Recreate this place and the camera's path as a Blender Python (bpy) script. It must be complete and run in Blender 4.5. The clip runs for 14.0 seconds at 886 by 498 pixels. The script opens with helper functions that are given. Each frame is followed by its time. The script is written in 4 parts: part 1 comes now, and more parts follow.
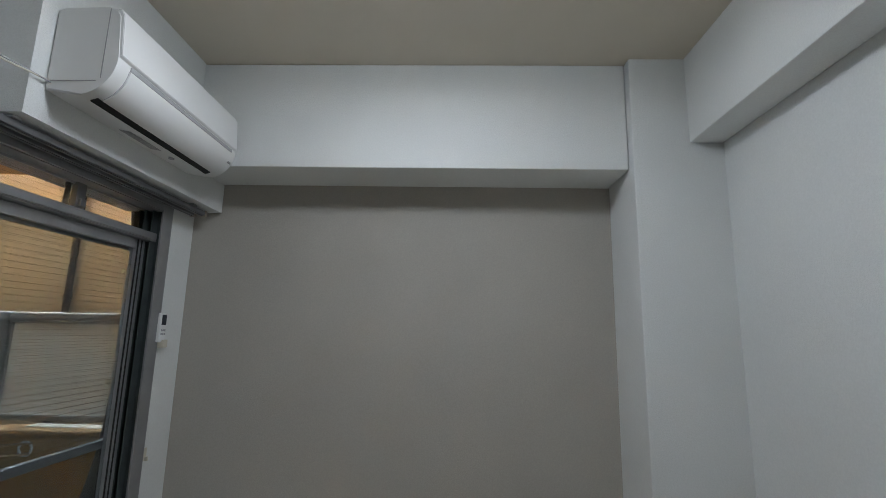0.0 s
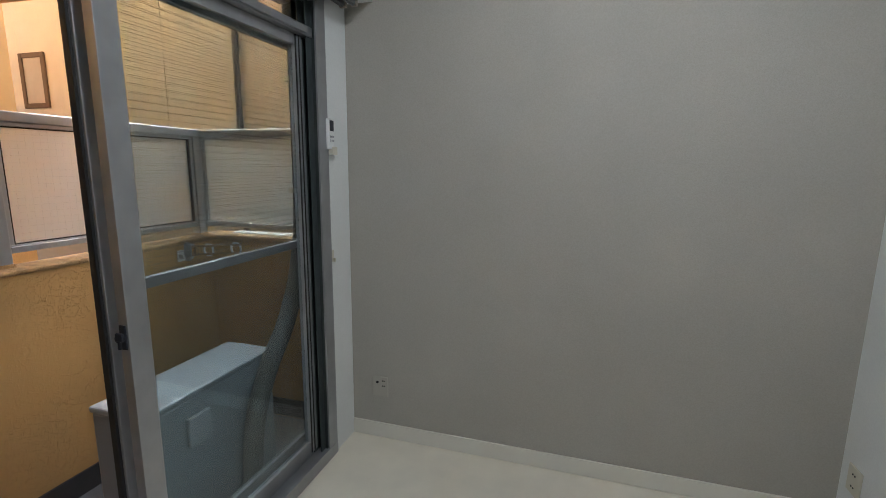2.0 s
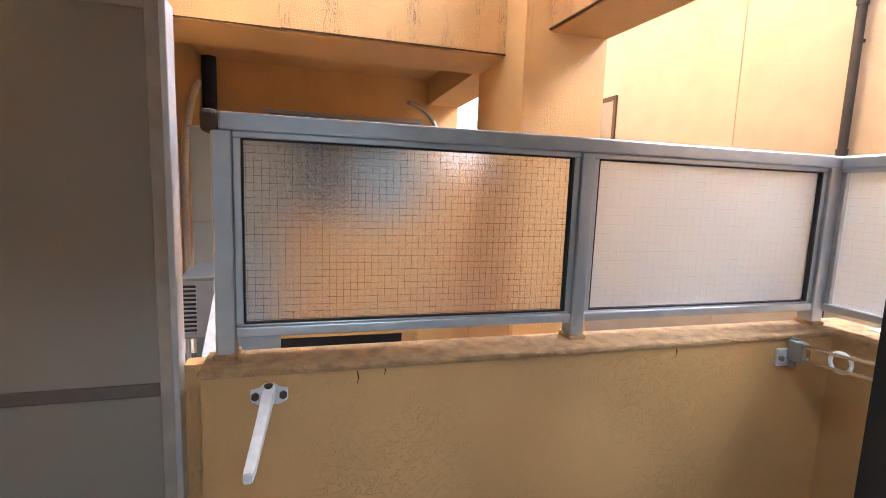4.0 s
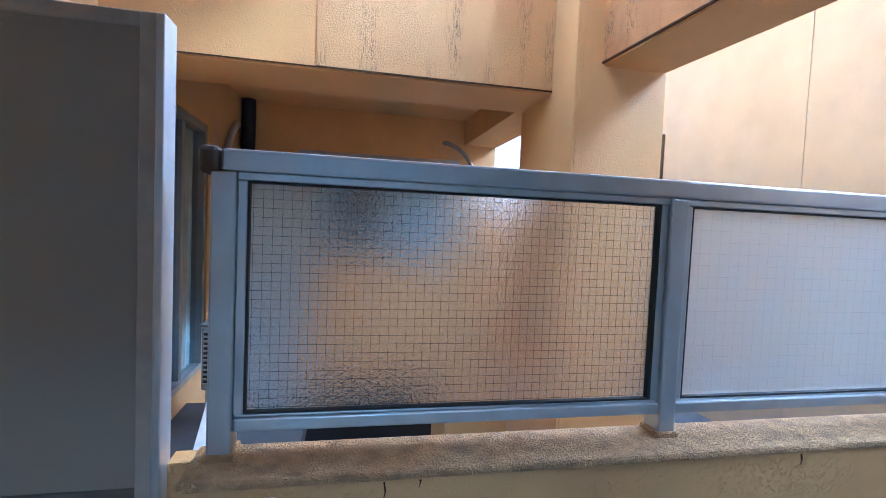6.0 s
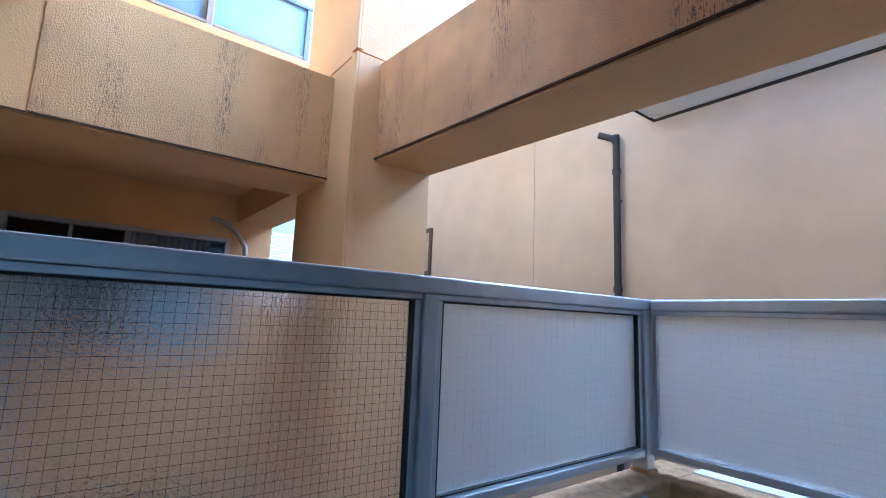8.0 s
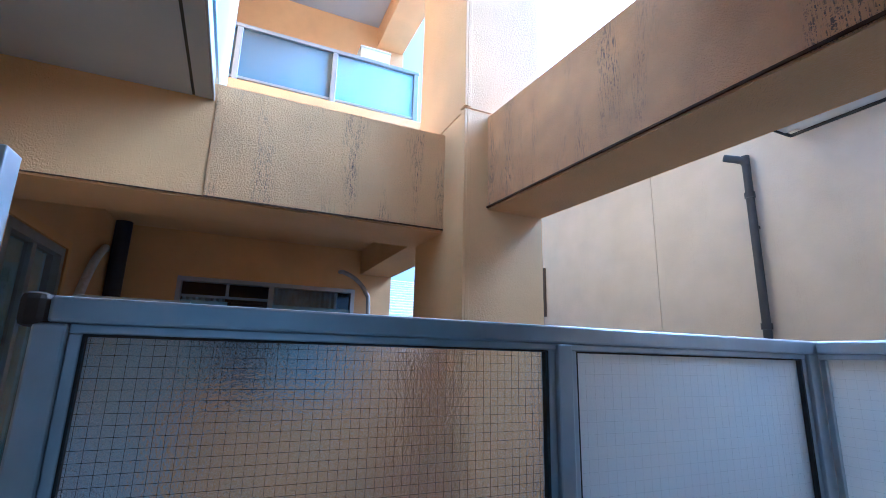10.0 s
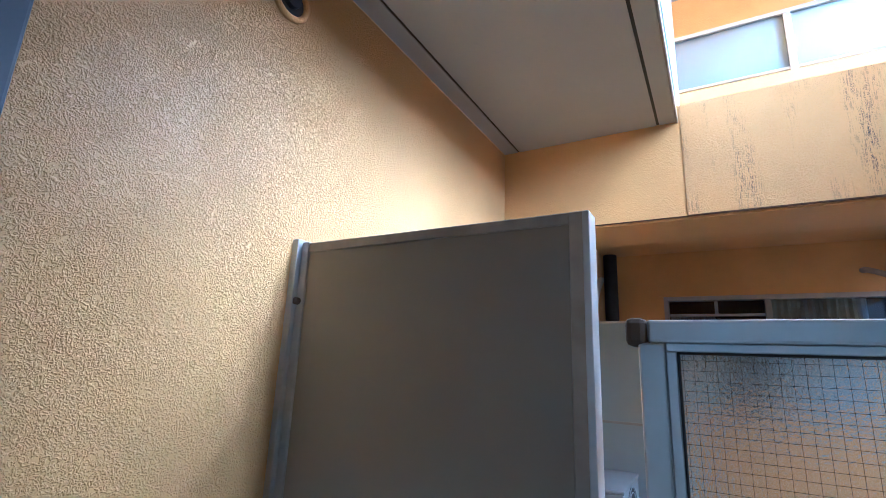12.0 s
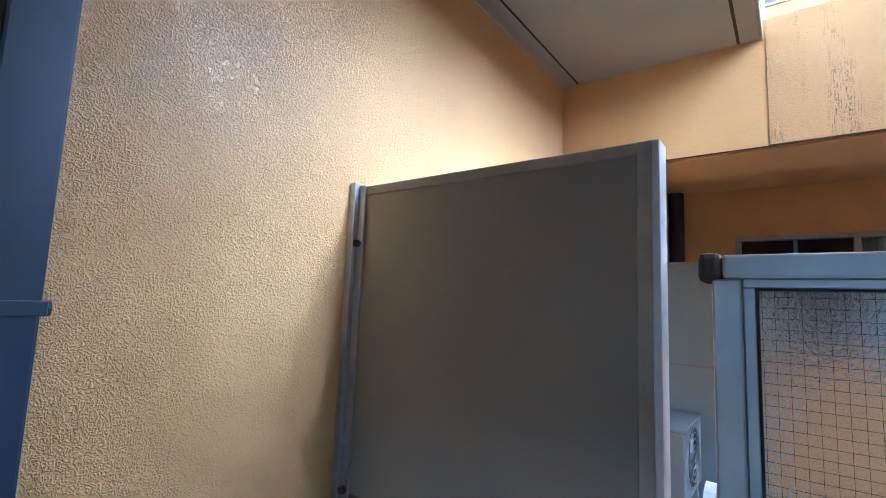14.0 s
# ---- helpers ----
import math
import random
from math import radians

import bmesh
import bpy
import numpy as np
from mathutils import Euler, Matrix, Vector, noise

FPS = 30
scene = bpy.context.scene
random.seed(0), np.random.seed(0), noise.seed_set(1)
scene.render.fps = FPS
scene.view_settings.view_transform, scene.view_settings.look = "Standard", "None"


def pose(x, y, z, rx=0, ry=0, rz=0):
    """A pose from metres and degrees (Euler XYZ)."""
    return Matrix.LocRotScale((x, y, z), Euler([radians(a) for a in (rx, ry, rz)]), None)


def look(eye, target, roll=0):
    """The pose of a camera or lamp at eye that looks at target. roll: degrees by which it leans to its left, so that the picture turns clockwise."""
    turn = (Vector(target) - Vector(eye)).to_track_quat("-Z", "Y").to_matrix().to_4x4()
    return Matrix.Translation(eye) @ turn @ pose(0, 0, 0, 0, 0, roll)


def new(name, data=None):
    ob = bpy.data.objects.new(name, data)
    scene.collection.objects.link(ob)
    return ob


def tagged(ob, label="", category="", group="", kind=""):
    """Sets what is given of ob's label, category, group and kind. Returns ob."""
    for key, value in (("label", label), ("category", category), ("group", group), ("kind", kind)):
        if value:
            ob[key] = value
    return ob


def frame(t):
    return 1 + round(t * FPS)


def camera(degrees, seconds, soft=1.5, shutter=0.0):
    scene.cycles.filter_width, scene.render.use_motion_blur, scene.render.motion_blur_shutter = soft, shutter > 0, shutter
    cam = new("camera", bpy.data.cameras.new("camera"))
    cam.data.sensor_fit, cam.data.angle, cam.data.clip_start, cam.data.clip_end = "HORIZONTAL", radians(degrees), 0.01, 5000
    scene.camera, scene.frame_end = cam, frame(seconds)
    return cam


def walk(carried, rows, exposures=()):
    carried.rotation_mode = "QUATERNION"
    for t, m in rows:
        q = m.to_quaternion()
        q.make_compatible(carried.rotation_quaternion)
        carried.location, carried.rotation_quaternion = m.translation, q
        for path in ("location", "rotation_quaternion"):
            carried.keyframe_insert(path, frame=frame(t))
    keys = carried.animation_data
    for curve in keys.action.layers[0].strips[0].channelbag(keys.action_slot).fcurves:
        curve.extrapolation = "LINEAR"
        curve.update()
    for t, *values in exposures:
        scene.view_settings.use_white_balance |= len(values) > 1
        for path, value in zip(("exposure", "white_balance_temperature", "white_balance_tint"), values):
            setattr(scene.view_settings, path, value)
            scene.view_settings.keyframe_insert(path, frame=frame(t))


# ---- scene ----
cam = camera(87.2, 14.0, soft=0.9)
PATH = [
    (0, (0.088, 0.045, 1.283), (0.03, 2.013, 1.635), 1.1),
    (0.5, (0.056, 0.079, 1.261), (0.037, 2.071, 1.43), 0.6),
    (1, (0.088, 0.135, 1.221), (0.052, 2.133, 1.14), 0.7),
    (1.5, (0.018, 0.176, 1.174), (-0.187, 2.15, 0.923), 0.4),
    (2, (-0.115, 0.262, 1.165), (-0.695, 2.144, 0.818), 0.6),
    (2.5, (-0.261, 0.426, 1.157), (-1.403, 2.024, 0.779), 0.3),
    (3, (-0.503, 0.535, 1.176), (-2.104, 1.668, 0.783), 0.8),
    (3.5, (-0.77, 0.611, 1.181), (-2.569, 1.42, 0.85), 1.6),
    (3.7, (-0.856, 0.636, 1.187), (-2.712, 1.312, 0.874), 2.0),
    (5.8, (-1.19, 0.647, 1.22), (-3.166, 0.925, 1.082), 2.3),
    (6, (-1.2, 0.662, 1.224), (-3.156, 1.066, 1.128), 2.5),
    (6.5, (-1.227, 0.722, 1.242), (-3.072, 1.494, 1.279), 3.2),
    (7, (-1.241, 0.745, 1.249), (-2.945, 1.778, 1.417), 2.9),
    (7.5, (-1.237, 0.742, 1.251), (-2.837, 1.915, 1.507), 2.5),
    (7.7, (-1.238, 0.742, 1.251), (-2.808, 1.945, 1.538), 2.3),
    (9.8, (-1.23, 0.701, 1.276), (-2.899, 1.721, 1.696), 1.3),
    (10, (-1.23, 0.688, 1.271), (-3.015, 1.471, 1.721), 1.5),
    (10.5, (-1.221, 0.622, 1.26), (-3.16, 0.679, 1.745), 2.4),
    (11, (-1.208, 0.568, 1.259), (-3.071, 0.018, 1.738), 2.9),
    (11.5, (-1.189, 0.55, 1.26), (-2.952, -0.271, 1.729), 2.6),
    (12, (-1.182, 0.547, 1.26), (-2.861, -0.435, 1.725), 2.4),
    (12.5, (-1.187, 0.545, 1.259), (-2.811, -0.529, 1.714), 2.2),
    (13, (-1.183, 0.546, 1.261), (-2.775, -0.58, 1.706), 2.0),
    (13.5, (-1.185, 0.544, 1.258), (-2.756, -0.614, 1.696), 2.0),
    (14, (-1.192, 0.534, 1.249), (-2.782, -0.658, 1.474), 2.3),
]
LIGHT = [(0.0, 2.15, 5900, 10), (1.5, 2.47, 6100, 10), (2.2, 2.68, 5900, 9), (3.0, 3.0, 5600, 9), (3.7, 3.2, 5350, 9), (5.8, 2.85, 3900, 1), (6.5, 2.45, 3780, 1), (7.0, 2.18, 3780, 1), (7.7, 2.12, 3700, 1), (10.0, 1.92, 3400, -1), (10.6, 2.05, 3450, -1), (11.0, 2.35, 3600, -1), (11.5, 2.7, 3850, -1), (13.0, 2.75, 3900, -1), (14.0, 2.68, 3900, -1)]
walk(cam, [(t, look(eye, target, roll)) for t, eye, target, roll in PATH], LIGHT)

# ---- world and light ----
world = bpy.data.worlds.new("sky")
scene.world = world
world.use_nodes = True
wn = world.node_tree
sky = wn.nodes.new("ShaderNodeTexSky")
sky.sky_type = 'NISHITA'
sky.sun_disc = False
sky.sun_elevation, sky.sun_rotation = radians(36), radians(-8)
sky.air_density, sky.dust_density, sky.ozone_density = 0.15, 10.0, 0.0
wn.links.new(sky.outputs[0], wn.nodes["Background"].inputs[0])
wn.nodes["Background"].inputs[1].default_value = 0.15

sun = new("sun", bpy.data.lights.new("sun", 'SUN'))
sun.data.energy, sun.data.angle, sun.data.color = 3.5, radians(88), (1.0, 0.97, 0.94)
sun.matrix_world = look((-0.53, 3.77, 2.75), (0, 0, 0))

lamp = new("ceiling_lamp_light", bpy.data.lights.new("ceiling_lamp_light", 'AREA'))
lamp.data.shape, lamp.data.size, lamp.data.energy, lamp.data.color = 'DISK', 0.36, 0.72, (0.92, 0.95, 0.97)
lamp.matrix_world = pose(-0.02, 0.87, 2.235)


# ---- materials ----
def material(name, color, rough=0.6, metal=0.0, var=0.06, scale=6.0, bump=0.0, bump_scale=80.0, spec=0.5, fine=0.0):
    """A painted or plain surface: colour varied at two scales, with fine relief."""
    m = bpy.data.materials.new(name)
    m.use_nodes = True
    nt = m.node_tree
    b = nt.nodes["Principled BSDF"]
    b.inputs["Roughness"].default_value, b.inputs["Metallic"].default_value = rough, metal
    b.inputs["Specular IOR Level"].default_value = spec
    geo = nt.nodes.new("ShaderNodeNewGeometry")
    big = nt.nodes.new("ShaderNodeTexNoise")
    big.inputs["Scale"].default_value, big.inputs["Detail"].default_value = scale, 5
    nt.links.new(geo.outputs["Position"], big.inputs["Vector"])
    ramp = nt.nodes.new("ShaderNodeMapRange")
    ramp.inputs["From Min"].default_value, ramp.inputs["From Max"].default_value = 0.3, 0.7
    ramp.inputs["To Min"].default_value, ramp.inputs["To Max"].default_value = 1 - var, 1 + var
    nt.links.new(big.outputs[0], ramp.inputs["Value"])
    mul = nt.nodes.new("ShaderNodeMix")
    mul.data_type, mul.blend_type = 'RGBA', 'MULTIPLY'
    mul.inputs[0].default_value = 1.0
    mul.inputs[6].default_value = (*color, 1)
    nt.links.new(ramp.outputs[0], mul.inputs[7])
    colour = mul.outputs[2]
    if fine > 0:
        # close-set mottling of the paper's weave
        weave = nt.nodes.new("ShaderNodeTexNoise")
        weave.inputs["Scale"].default_value, weave.inputs["Detail"].default_value = 190.0, 2
        nt.links.new(geo.outputs["Position"], weave.inputs["Vector"])
        fr = nt.nodes.new("ShaderNodeMapRange")
        fr.inputs["From Min"].default_value, fr.inputs["From Max"].default_value = 0.3, 0.7
        fr.inputs["To Min"].default_value, fr.inputs["To Max"].default_value = 1 - fine, 1 + fine
        nt.links.new(weave.outputs[0], fr.inputs["Value"])
        m2 = nt.nodes.new("ShaderNodeMix")
        m2.data_type, m2.blend_type = 'RGBA', 'MULTIPLY'
        m2.inputs[0].default_value = 1.0
        nt.links.new(colour, m2.inputs[6])
        nt.links.new(fr.outputs[0], m2.inputs[7])
        colour = m2.outputs[2]
    nt.links.new(colour, b.inputs["Base Color"])
    if bump > 0:
        small = nt.nodes.new("ShaderNodeTexNoise")
        small.inputs["Scale"].default_value, small.inputs["Detail"].default_value = bump_scale, 3
        nt.links.new(geo.outputs["Position"], small.inputs["Vector"])
        bp = nt.nodes.new("ShaderNodeBump")
        bp.inputs["Strength"].default_value, bp.inputs["Distance"].default_value = 1.0, bump
        nt.links.new(small.outputs[0], bp.inputs["Height"])
        nt.links.new(bp.outputs[0], b.inputs["Normal"])
    return m


def soil(nt, b, share):
    """Mixes dark dirt into the base colour by the given share."""
    mx = nt.nodes.new("ShaderNodeMix")
    mx.data_type = 'RGBA'
    mx.inputs[7].default_value = (0.085, 0.058, 0.038, 1)
    nt.links.new(b.inputs["Base Color"].links[0].from_socket, mx.inputs[6])
    nt.links.new(share, mx.inputs[0])
    nt.links.new(mx.outputs[2], b.inputs["Base Color"])


def stucco(name, color, rough=0.45, relief=0.0025, grain=55.0, streaks=0.0, spec=0.5, patch=0.0, var=0.07, scale=3.0, crest=(0.42, 0.60), stain=0.0, twist=1.2, fade=None):
    """Sprayed masonry paint with wormy relief; streaks: dark rain marks running down; stain: dark weathered blotches."""
    m = material(name, color, rough, var=var, scale=scale, spec=spec)
    nt = m.node_tree
    b = nt.nodes["Principled BSDF"]
    geo = nt.nodes.new("ShaderNodeNewGeometry")
    worm = nt.nodes.new("ShaderNodeTexNoise")
    worm.inputs["Scale"].default_value, worm.inputs["Detail"].default_value = grain, 2.0
    worm.inputs["Distortion"].default_value = twist
    nt.links.new(geo.outputs["Position"], worm.inputs["Vector"])
    cut = nt.nodes.new("ShaderNodeValToRGB")
    cut.color_ramp.elements[0].position, cut.color_ramp.elements[1].position = crest
    nt.links.new(worm.outputs[0], cut.inputs[0])
    bp = nt.nodes.new("ShaderNodeBump")
    bp.inputs["Strength"].default_value, bp.inputs["Distance"].default_value = 1.0, relief
    height = cut.outputs[0]
    if patch > 0:
        # relief that fades in and out over the surface
        zone = nt.nodes.new("ShaderNodeTexNoise")
        zone.inputs["Scale"].default_value = 2.2
        nt.links.new(geo.outputs["Position"], zone.inputs["Vector"])
        zr = nt.nodes.new("ShaderNodeMapRange")
        zr.inputs["From Min"].default_value, zr.inputs["From Max"].default_value = 0.40, 0.60
        zr.inputs["To Min"].default_value = 1 - patch
        nt.links.new(zone.outputs[0], zr.inputs["Value"])
        mm = nt.nodes.new("ShaderNodeMath")
        mm.operation = 'MULTIPLY'
        nt.links.new(height, mm.inputs[0])
        nt.links.new(zr.outputs[0], mm.inputs[1])
        height = mm.outputs[0]
    if fade:
        # the spray thins out along x
        sep = nt.nodes.new("ShaderNodeSeparateXYZ")
        nt.links.new(geo.outputs["Position"], sep.inputs[0])
        fx = nt.nodes.new("ShaderNodeMapRange")
        fx.inputs["From Min"].default_value, fx.inputs["From Max"].default_value = fade
        fx.inputs["To Min"].default_value = 0.12
        nt.links.new(sep.outputs[0], fx.inputs["Value"])
        fm = nt.nodes.new("ShaderNodeMath")
        fm.operation = 'MULTIPLY'
        nt.links.new(height, fm.inputs[0])
        nt.links.new(fx.outputs[0], fm.inputs[1])
        height = fm.outputs[0]
    nt.links.new(height, bp.inputs["Height"])
    nt.links.new(bp.outputs[0], b.inputs["Normal"])
    if streaks > 0:
        mp = nt.nodes.new("ShaderNodeMapping")
        mp.inputs["Scale"].default_value = (1.0, 1.0, 0.09)
        nt.links.new(geo.outputs["Position"], mp.inputs["Vector"])
        run = nt.nodes.new("ShaderNodeTexNoise")
        run.inputs["Scale"].default_value, run.inputs["Detail"].default_value = 230.0, 6.0
        nt.links.new(mp.outputs[0], run.inputs["Vector"])
        mp2 = nt.nodes.new("ShaderNodeMapping")
        mp2.inputs["Scale"].default_value = (1.0, 1.0, 0.16)
        nt.links.new(geo.outputs["Position"], mp2.inputs["Vector"])
        zone2 = nt.nodes.new("ShaderNodeTexNoise")
        zone2.inputs["Scale"].default_value, zone2.inputs["Detail"].default_value = 7.0, 3.0
        nt.links.new(mp2.outputs[0], zone2.inputs["Vector"])
        r1 = nt.nodes.new("ShaderNodeMapRange")
        r1.inputs["From Min"].default_value, r1.inputs["From Max"].default_value = 0.47, 0.58
        nt.links.new(run.outputs[0], r1.inputs["Value"])
        r2 = nt.nodes.new("ShaderNodeMapRange")
        r2.inputs["From Min"].default_value, r2.inputs["From Max"].default_value = 0.49, 0.67
        nt.links.new(zone2.outputs[0], r2.inputs["Value"])
        r3 = nt.nodes.new("ShaderNodeMapRange")
        r3.inputs["From Min"].default_value, r3.inputs["From Max"].default_value = 0.56, 0.46
        nt.links.new(worm.outputs[0], r3.inputs["Value"])
        mm = nt.nodes.new("ShaderNodeMath")
        mm.operation = 'MULTIPLY'
        nt.links.new(r1.outputs[0], mm.inputs[0])
        nt.links.new(r2.outputs[0], mm.inputs[1])
        m3 = nt.nodes.new("ShaderNodeMath")
        m3.operation = 'MULTIPLY'
        nt.links.new(mm.outputs[0], m3.inputs[0])
        nt.links.new(r3.outputs[0], m3.inputs[1])
        sc = nt.nodes.new("ShaderNodeMath")
        sc.operation = 'MULTIPLY'
        sc.inputs[1].default_value = streaks
        nt.links.new(m3.outputs[0], sc.inputs[0])
        soil(nt, b, sc.outputs[0])
    if stain > 0:
        blot = nt.nodes.new("ShaderNodeTexNoise")
        blot.inputs["Scale"].default_value, blot.inputs["Detail"].default_value = 24.0, 7.0
        nt.links.new(geo.outputs["Position"], blot.inputs["Vector"])
        rb = nt.nodes.new("ShaderNodeMapRange")
        rb.inputs["From Min"].default_value, rb.inputs["From Max"].default_value = 0.48, 0.72
        rb.inputs["To Max"].default_value = stain
        nt.links.new(blot.outputs[0], rb.inputs["Value"])
        soil(nt, b, rb.outputs[0])
    return m


def glass(name, color, rough, bump=0.0, bump_scale=120.0, clear=1.0, ior=1.45):
    m = bpy.data.materials.new(name)
    m.use_nodes = True
    nt = m.node_tree
    b = nt.nodes["Principled BSDF"]
    b.inputs["Base Color"].default_value = (*color, 1)
    b.inputs["Roughness"].default_value, b.inputs["Transmission Weight"].default_value = rough, clear
    b.inputs["IOR"].default_value = ior
    if bump > 0:
        geo = nt.nodes.new("ShaderNodeNewGeometry")
        n = nt.nodes.new("ShaderNodeTexNoise")
        n.inputs["Scale"].default_value, n.inputs["Detail"].default_value = bump_scale, 2
        nt.links.new(geo.outputs["Position"], n.inputs["Vector"])
        bp = nt.nodes.new("ShaderNodeBump")
        bp.inputs["Strength"].default_value, bp.inputs["Distance"].default_value = 1.0, bump
        nt.links.new(n.outputs[0], bp.inputs["Height"])
        nt.links.new(bp.outputs[0], b.inputs["Normal"])
    return m


WHITE_PAPER = material("white_wallpaper", (0.74, 0.75, 0.74), 0.7, var=0.03, scale=2.0, bump=0.0012, bump_scale=330, fine=0.03)
GREY_PAPER = material("taupe_wallpaper", (0.425, 0.400, 0.355), 0.75, var=0.04, scale=2.5, bump=0.0016, bump_scale=330, fine=0.045)
CEIL_PAPER = material("cream_ceiling_paper", (0.66, 0.60, 0.50), 0.75, var=0.03, scale=3.0, bump=0.0006, bump_scale=220)
FLOOR_VINYL = material("cream_vinyl_floor", (0.72, 0.66, 0.55), 0.35, var=0.05, scale=8.0, bump=0.0003, bump_scale=90)
TRIM = material("cream_trim", (0.74, 0.71, 0.64), 0.45, var=0.03)
ALU = material("grey_aluminium", (0.37, 0.375, 0.385), 0.40, metal=0.65, var=0.08, scale=14, bump=0.0001, bump_scale=300)
ALU_LIGHT = material("silver_aluminium", (0.44, 0.44, 0.445), 0.36, metal=0.85, var=0.07, scale=14, bump=0.0001, bump_scale=300)
ALU_DARK = material("dark_aluminium", (0.22, 0.22, 0.225), 0.42, metal=0.6, var=0.1, scale=14)
RAIL = material("pale_anodised_aluminium", (0.56, 0.57, 0.59), 0.36, metal=0.7, var=0.07, scale=14, bump=0.0001, bump_scale=300)
RUBBER = material("black_rubber", (0.018, 0.018, 0.018), 0.6, var=0.2)
OCHRE = stucco("ochre_stucco", (0.60, 0.35, 0.125), 0.42, 0.0042, 95.0, patch=0.85, crest=(0.57, 0.67), twist=2.0)
OCHRE_WET = stucco("glossy_ochre_stucco", (0.62, 0.37, 0.14), 0.42, 0.0062, 118.0, spec=0.6, crest=(0.44, 0.62), twist=1.6, fade=(-2.7, -1.7))
OCHRE_STREAK = stucco("streaked_ochre_stucco", (0.69, 0.395, 0.135), 0.5, 0.0040, 95.0, streaks=1.0, patch=0.45, crest=(0.46, 0.62), twist=1.6)
# Base deepened for the bridge face's shade and warm bounce; the streaks are rain.
OCHRE_STREAK_SHADED = stucco("streaked_shaded_ochre_stucco", (0.58, 0.285, 0.085), 0.55, 0.0022, 110.0, streaks=0.9, patch=0.7, var=0.16, scale=5.0)
OCHRE_SMOOTH = stucco("smooth_ochre_paint", (0.66, 0.385, 0.135), 0.5, 0.0012, 70.0, patch=0.7)
PALE = stucco("pale_cream_wall_paint", (0.415, 0.385, 0.345), 0.6, 0.0004, 60.0, streaks=0.08)
COPING = stucco("stained_coping_mortar", (0.56, 0.345, 0.15), 0.85, 0.0060, 100.0, var=0.15, scale=30.0, stain=0.42, crest=(0.45, 0.62), twist=1.8)
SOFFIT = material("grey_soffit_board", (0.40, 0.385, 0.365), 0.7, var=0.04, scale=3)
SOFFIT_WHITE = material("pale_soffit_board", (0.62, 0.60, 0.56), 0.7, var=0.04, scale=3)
BOARD = material("grey_partition_board", (0.265, 0.235, 0.188), 0.37, var=0.05, scale=2.5)
# Light board with blue, weak skylight put into its base colour.
BOARD_LIGHT = material("blue_lit_board", (0.38, 0.47, 0.55), 0.5, var=0.04, scale=2.5)
CREAM_METAL = material("beige_painted_metal", (0.36, 0.31, 0.25), 0.45, var=0.12, scale=20)
PLASTIC = material("white_plastic", (0.80, 0.80, 0.79), 0.35, var=0.015, scale=4)
PLASTIC_IVORY = material("ivory_plastic", (0.62, 0.58, 0.48), 0.4, var=0.03, scale=8)
PLASTIC_GREY = material("grey_plastic", (0.38, 0.38, 0.39), 0.45, var=0.04)
PANE_GREY = material("obscured_pane", (0.30, 0.27, 0.235), 0.3, var=0.08, scale=6)
# Flat blue for the sky mirrored in the far window.
SKY_REFLECTION_BLUE = material("painted_sky_reflection", (0.27, 0.41, 0.50), 0.3, var=0.06, scale=6)
# Near-black that paints the shade inside holes, slots, recesses and unlit rooms.
DARK = material("hollow_shade_black", (0.012, 0.012, 0.013), 0.7, var=0.1)
# Ivory unit paint, darkened and cooled to carry the balcony's shade.
AC_METAL = material("shade_darkened_unit_paint", (0.24, 0.26, 0.28), 0.4, var=0.05, scale=8)
NAVY = material("navy_pipe_paint", (0.020, 0.031, 0.055), 0.4, var=0.1, scale=6)
BLACK_PIPE = material("charcoal_pipe", (0.032, 0.035, 0.045), 0.45, var=0.15, scale=9, spec=0.25)
TAPE = material("grey_pipe_tape", (0.085, 0.085, 0.078), 0.6, var=0.08, scale=12, bump=0.001, bump_scale=40)
BALC_FLOOR = material("grey_balcony_sheet", (0.17, 0.175, 0.20), 0.55, var=0.10, scale=9, bump=0.0008, bump_scale=150)
UPSTAND = material("dark_waterproof_coat", (0.05, 0.048, 0.05), 0.6, var=0.15, scale=9)
GROUND = material("concrete_ground", (0.30, 0.29, 0.27), 0.8, var=0.15, scale=1.5, bump=0.002, bump_scale=30)
STRIP = material("brown_cover_strip", (0.13, 0.105, 0.085), 0.5, var=0.10, scale=12)
BLUE_SHEET = material("blue_grey_roof_sheet", (0.16, 0.22, 0.33), 0.45, var=0.12, scale=5)
BROWN_CAP = material("brown_end_cap", (0.085, 0.06, 0.042), 0.6, var=0.1, spec=0.2)
DARK_LINE = material("dark_line_brown", (0.075, 0.042, 0.024), 0.95, var=0.2, scale=30, spec=0.05)
WHITE_METAL = material("worn_white_metal", (0.72, 0.72, 0.71), 0.4, metal=0.2, var=0.12, scale=40)
CHROME = material("chromed_steel", (0.62, 0.62, 0.62), 0.18, metal=1.0, var=0.06, scale=40)
STEEL = material("zinc_screw", (0.35, 0.34, 0.32), 0.35, metal=0.9, var=0.15, scale=60)
CURTAIN = material("grey_blue_curtain_cloth", (0.30, 0.37, 0.44), 0.8, var=0.2, scale=12)
CURTAIN_BLUE = material("blue_curtain_cloth", (0.50, 0.70, 0.78), 0.8, var=0.15, scale=9)
TILE_ROOF = material("pale_roof_tile", (0.60, 0.60, 0.58), 0.6, var=0.15, scale=10)
WIRE = material("glass_wire", (0.03, 0.026, 0.022), 0.9, var=0.1, spec=0.0)
# Aluminium darkened to carry the shade inside the jamb.
TRACK_SHADED = material("shaded_jamb_aluminium", (0.10, 0.115, 0.115), 0.4, metal=0.5, var=0.1, scale=14)
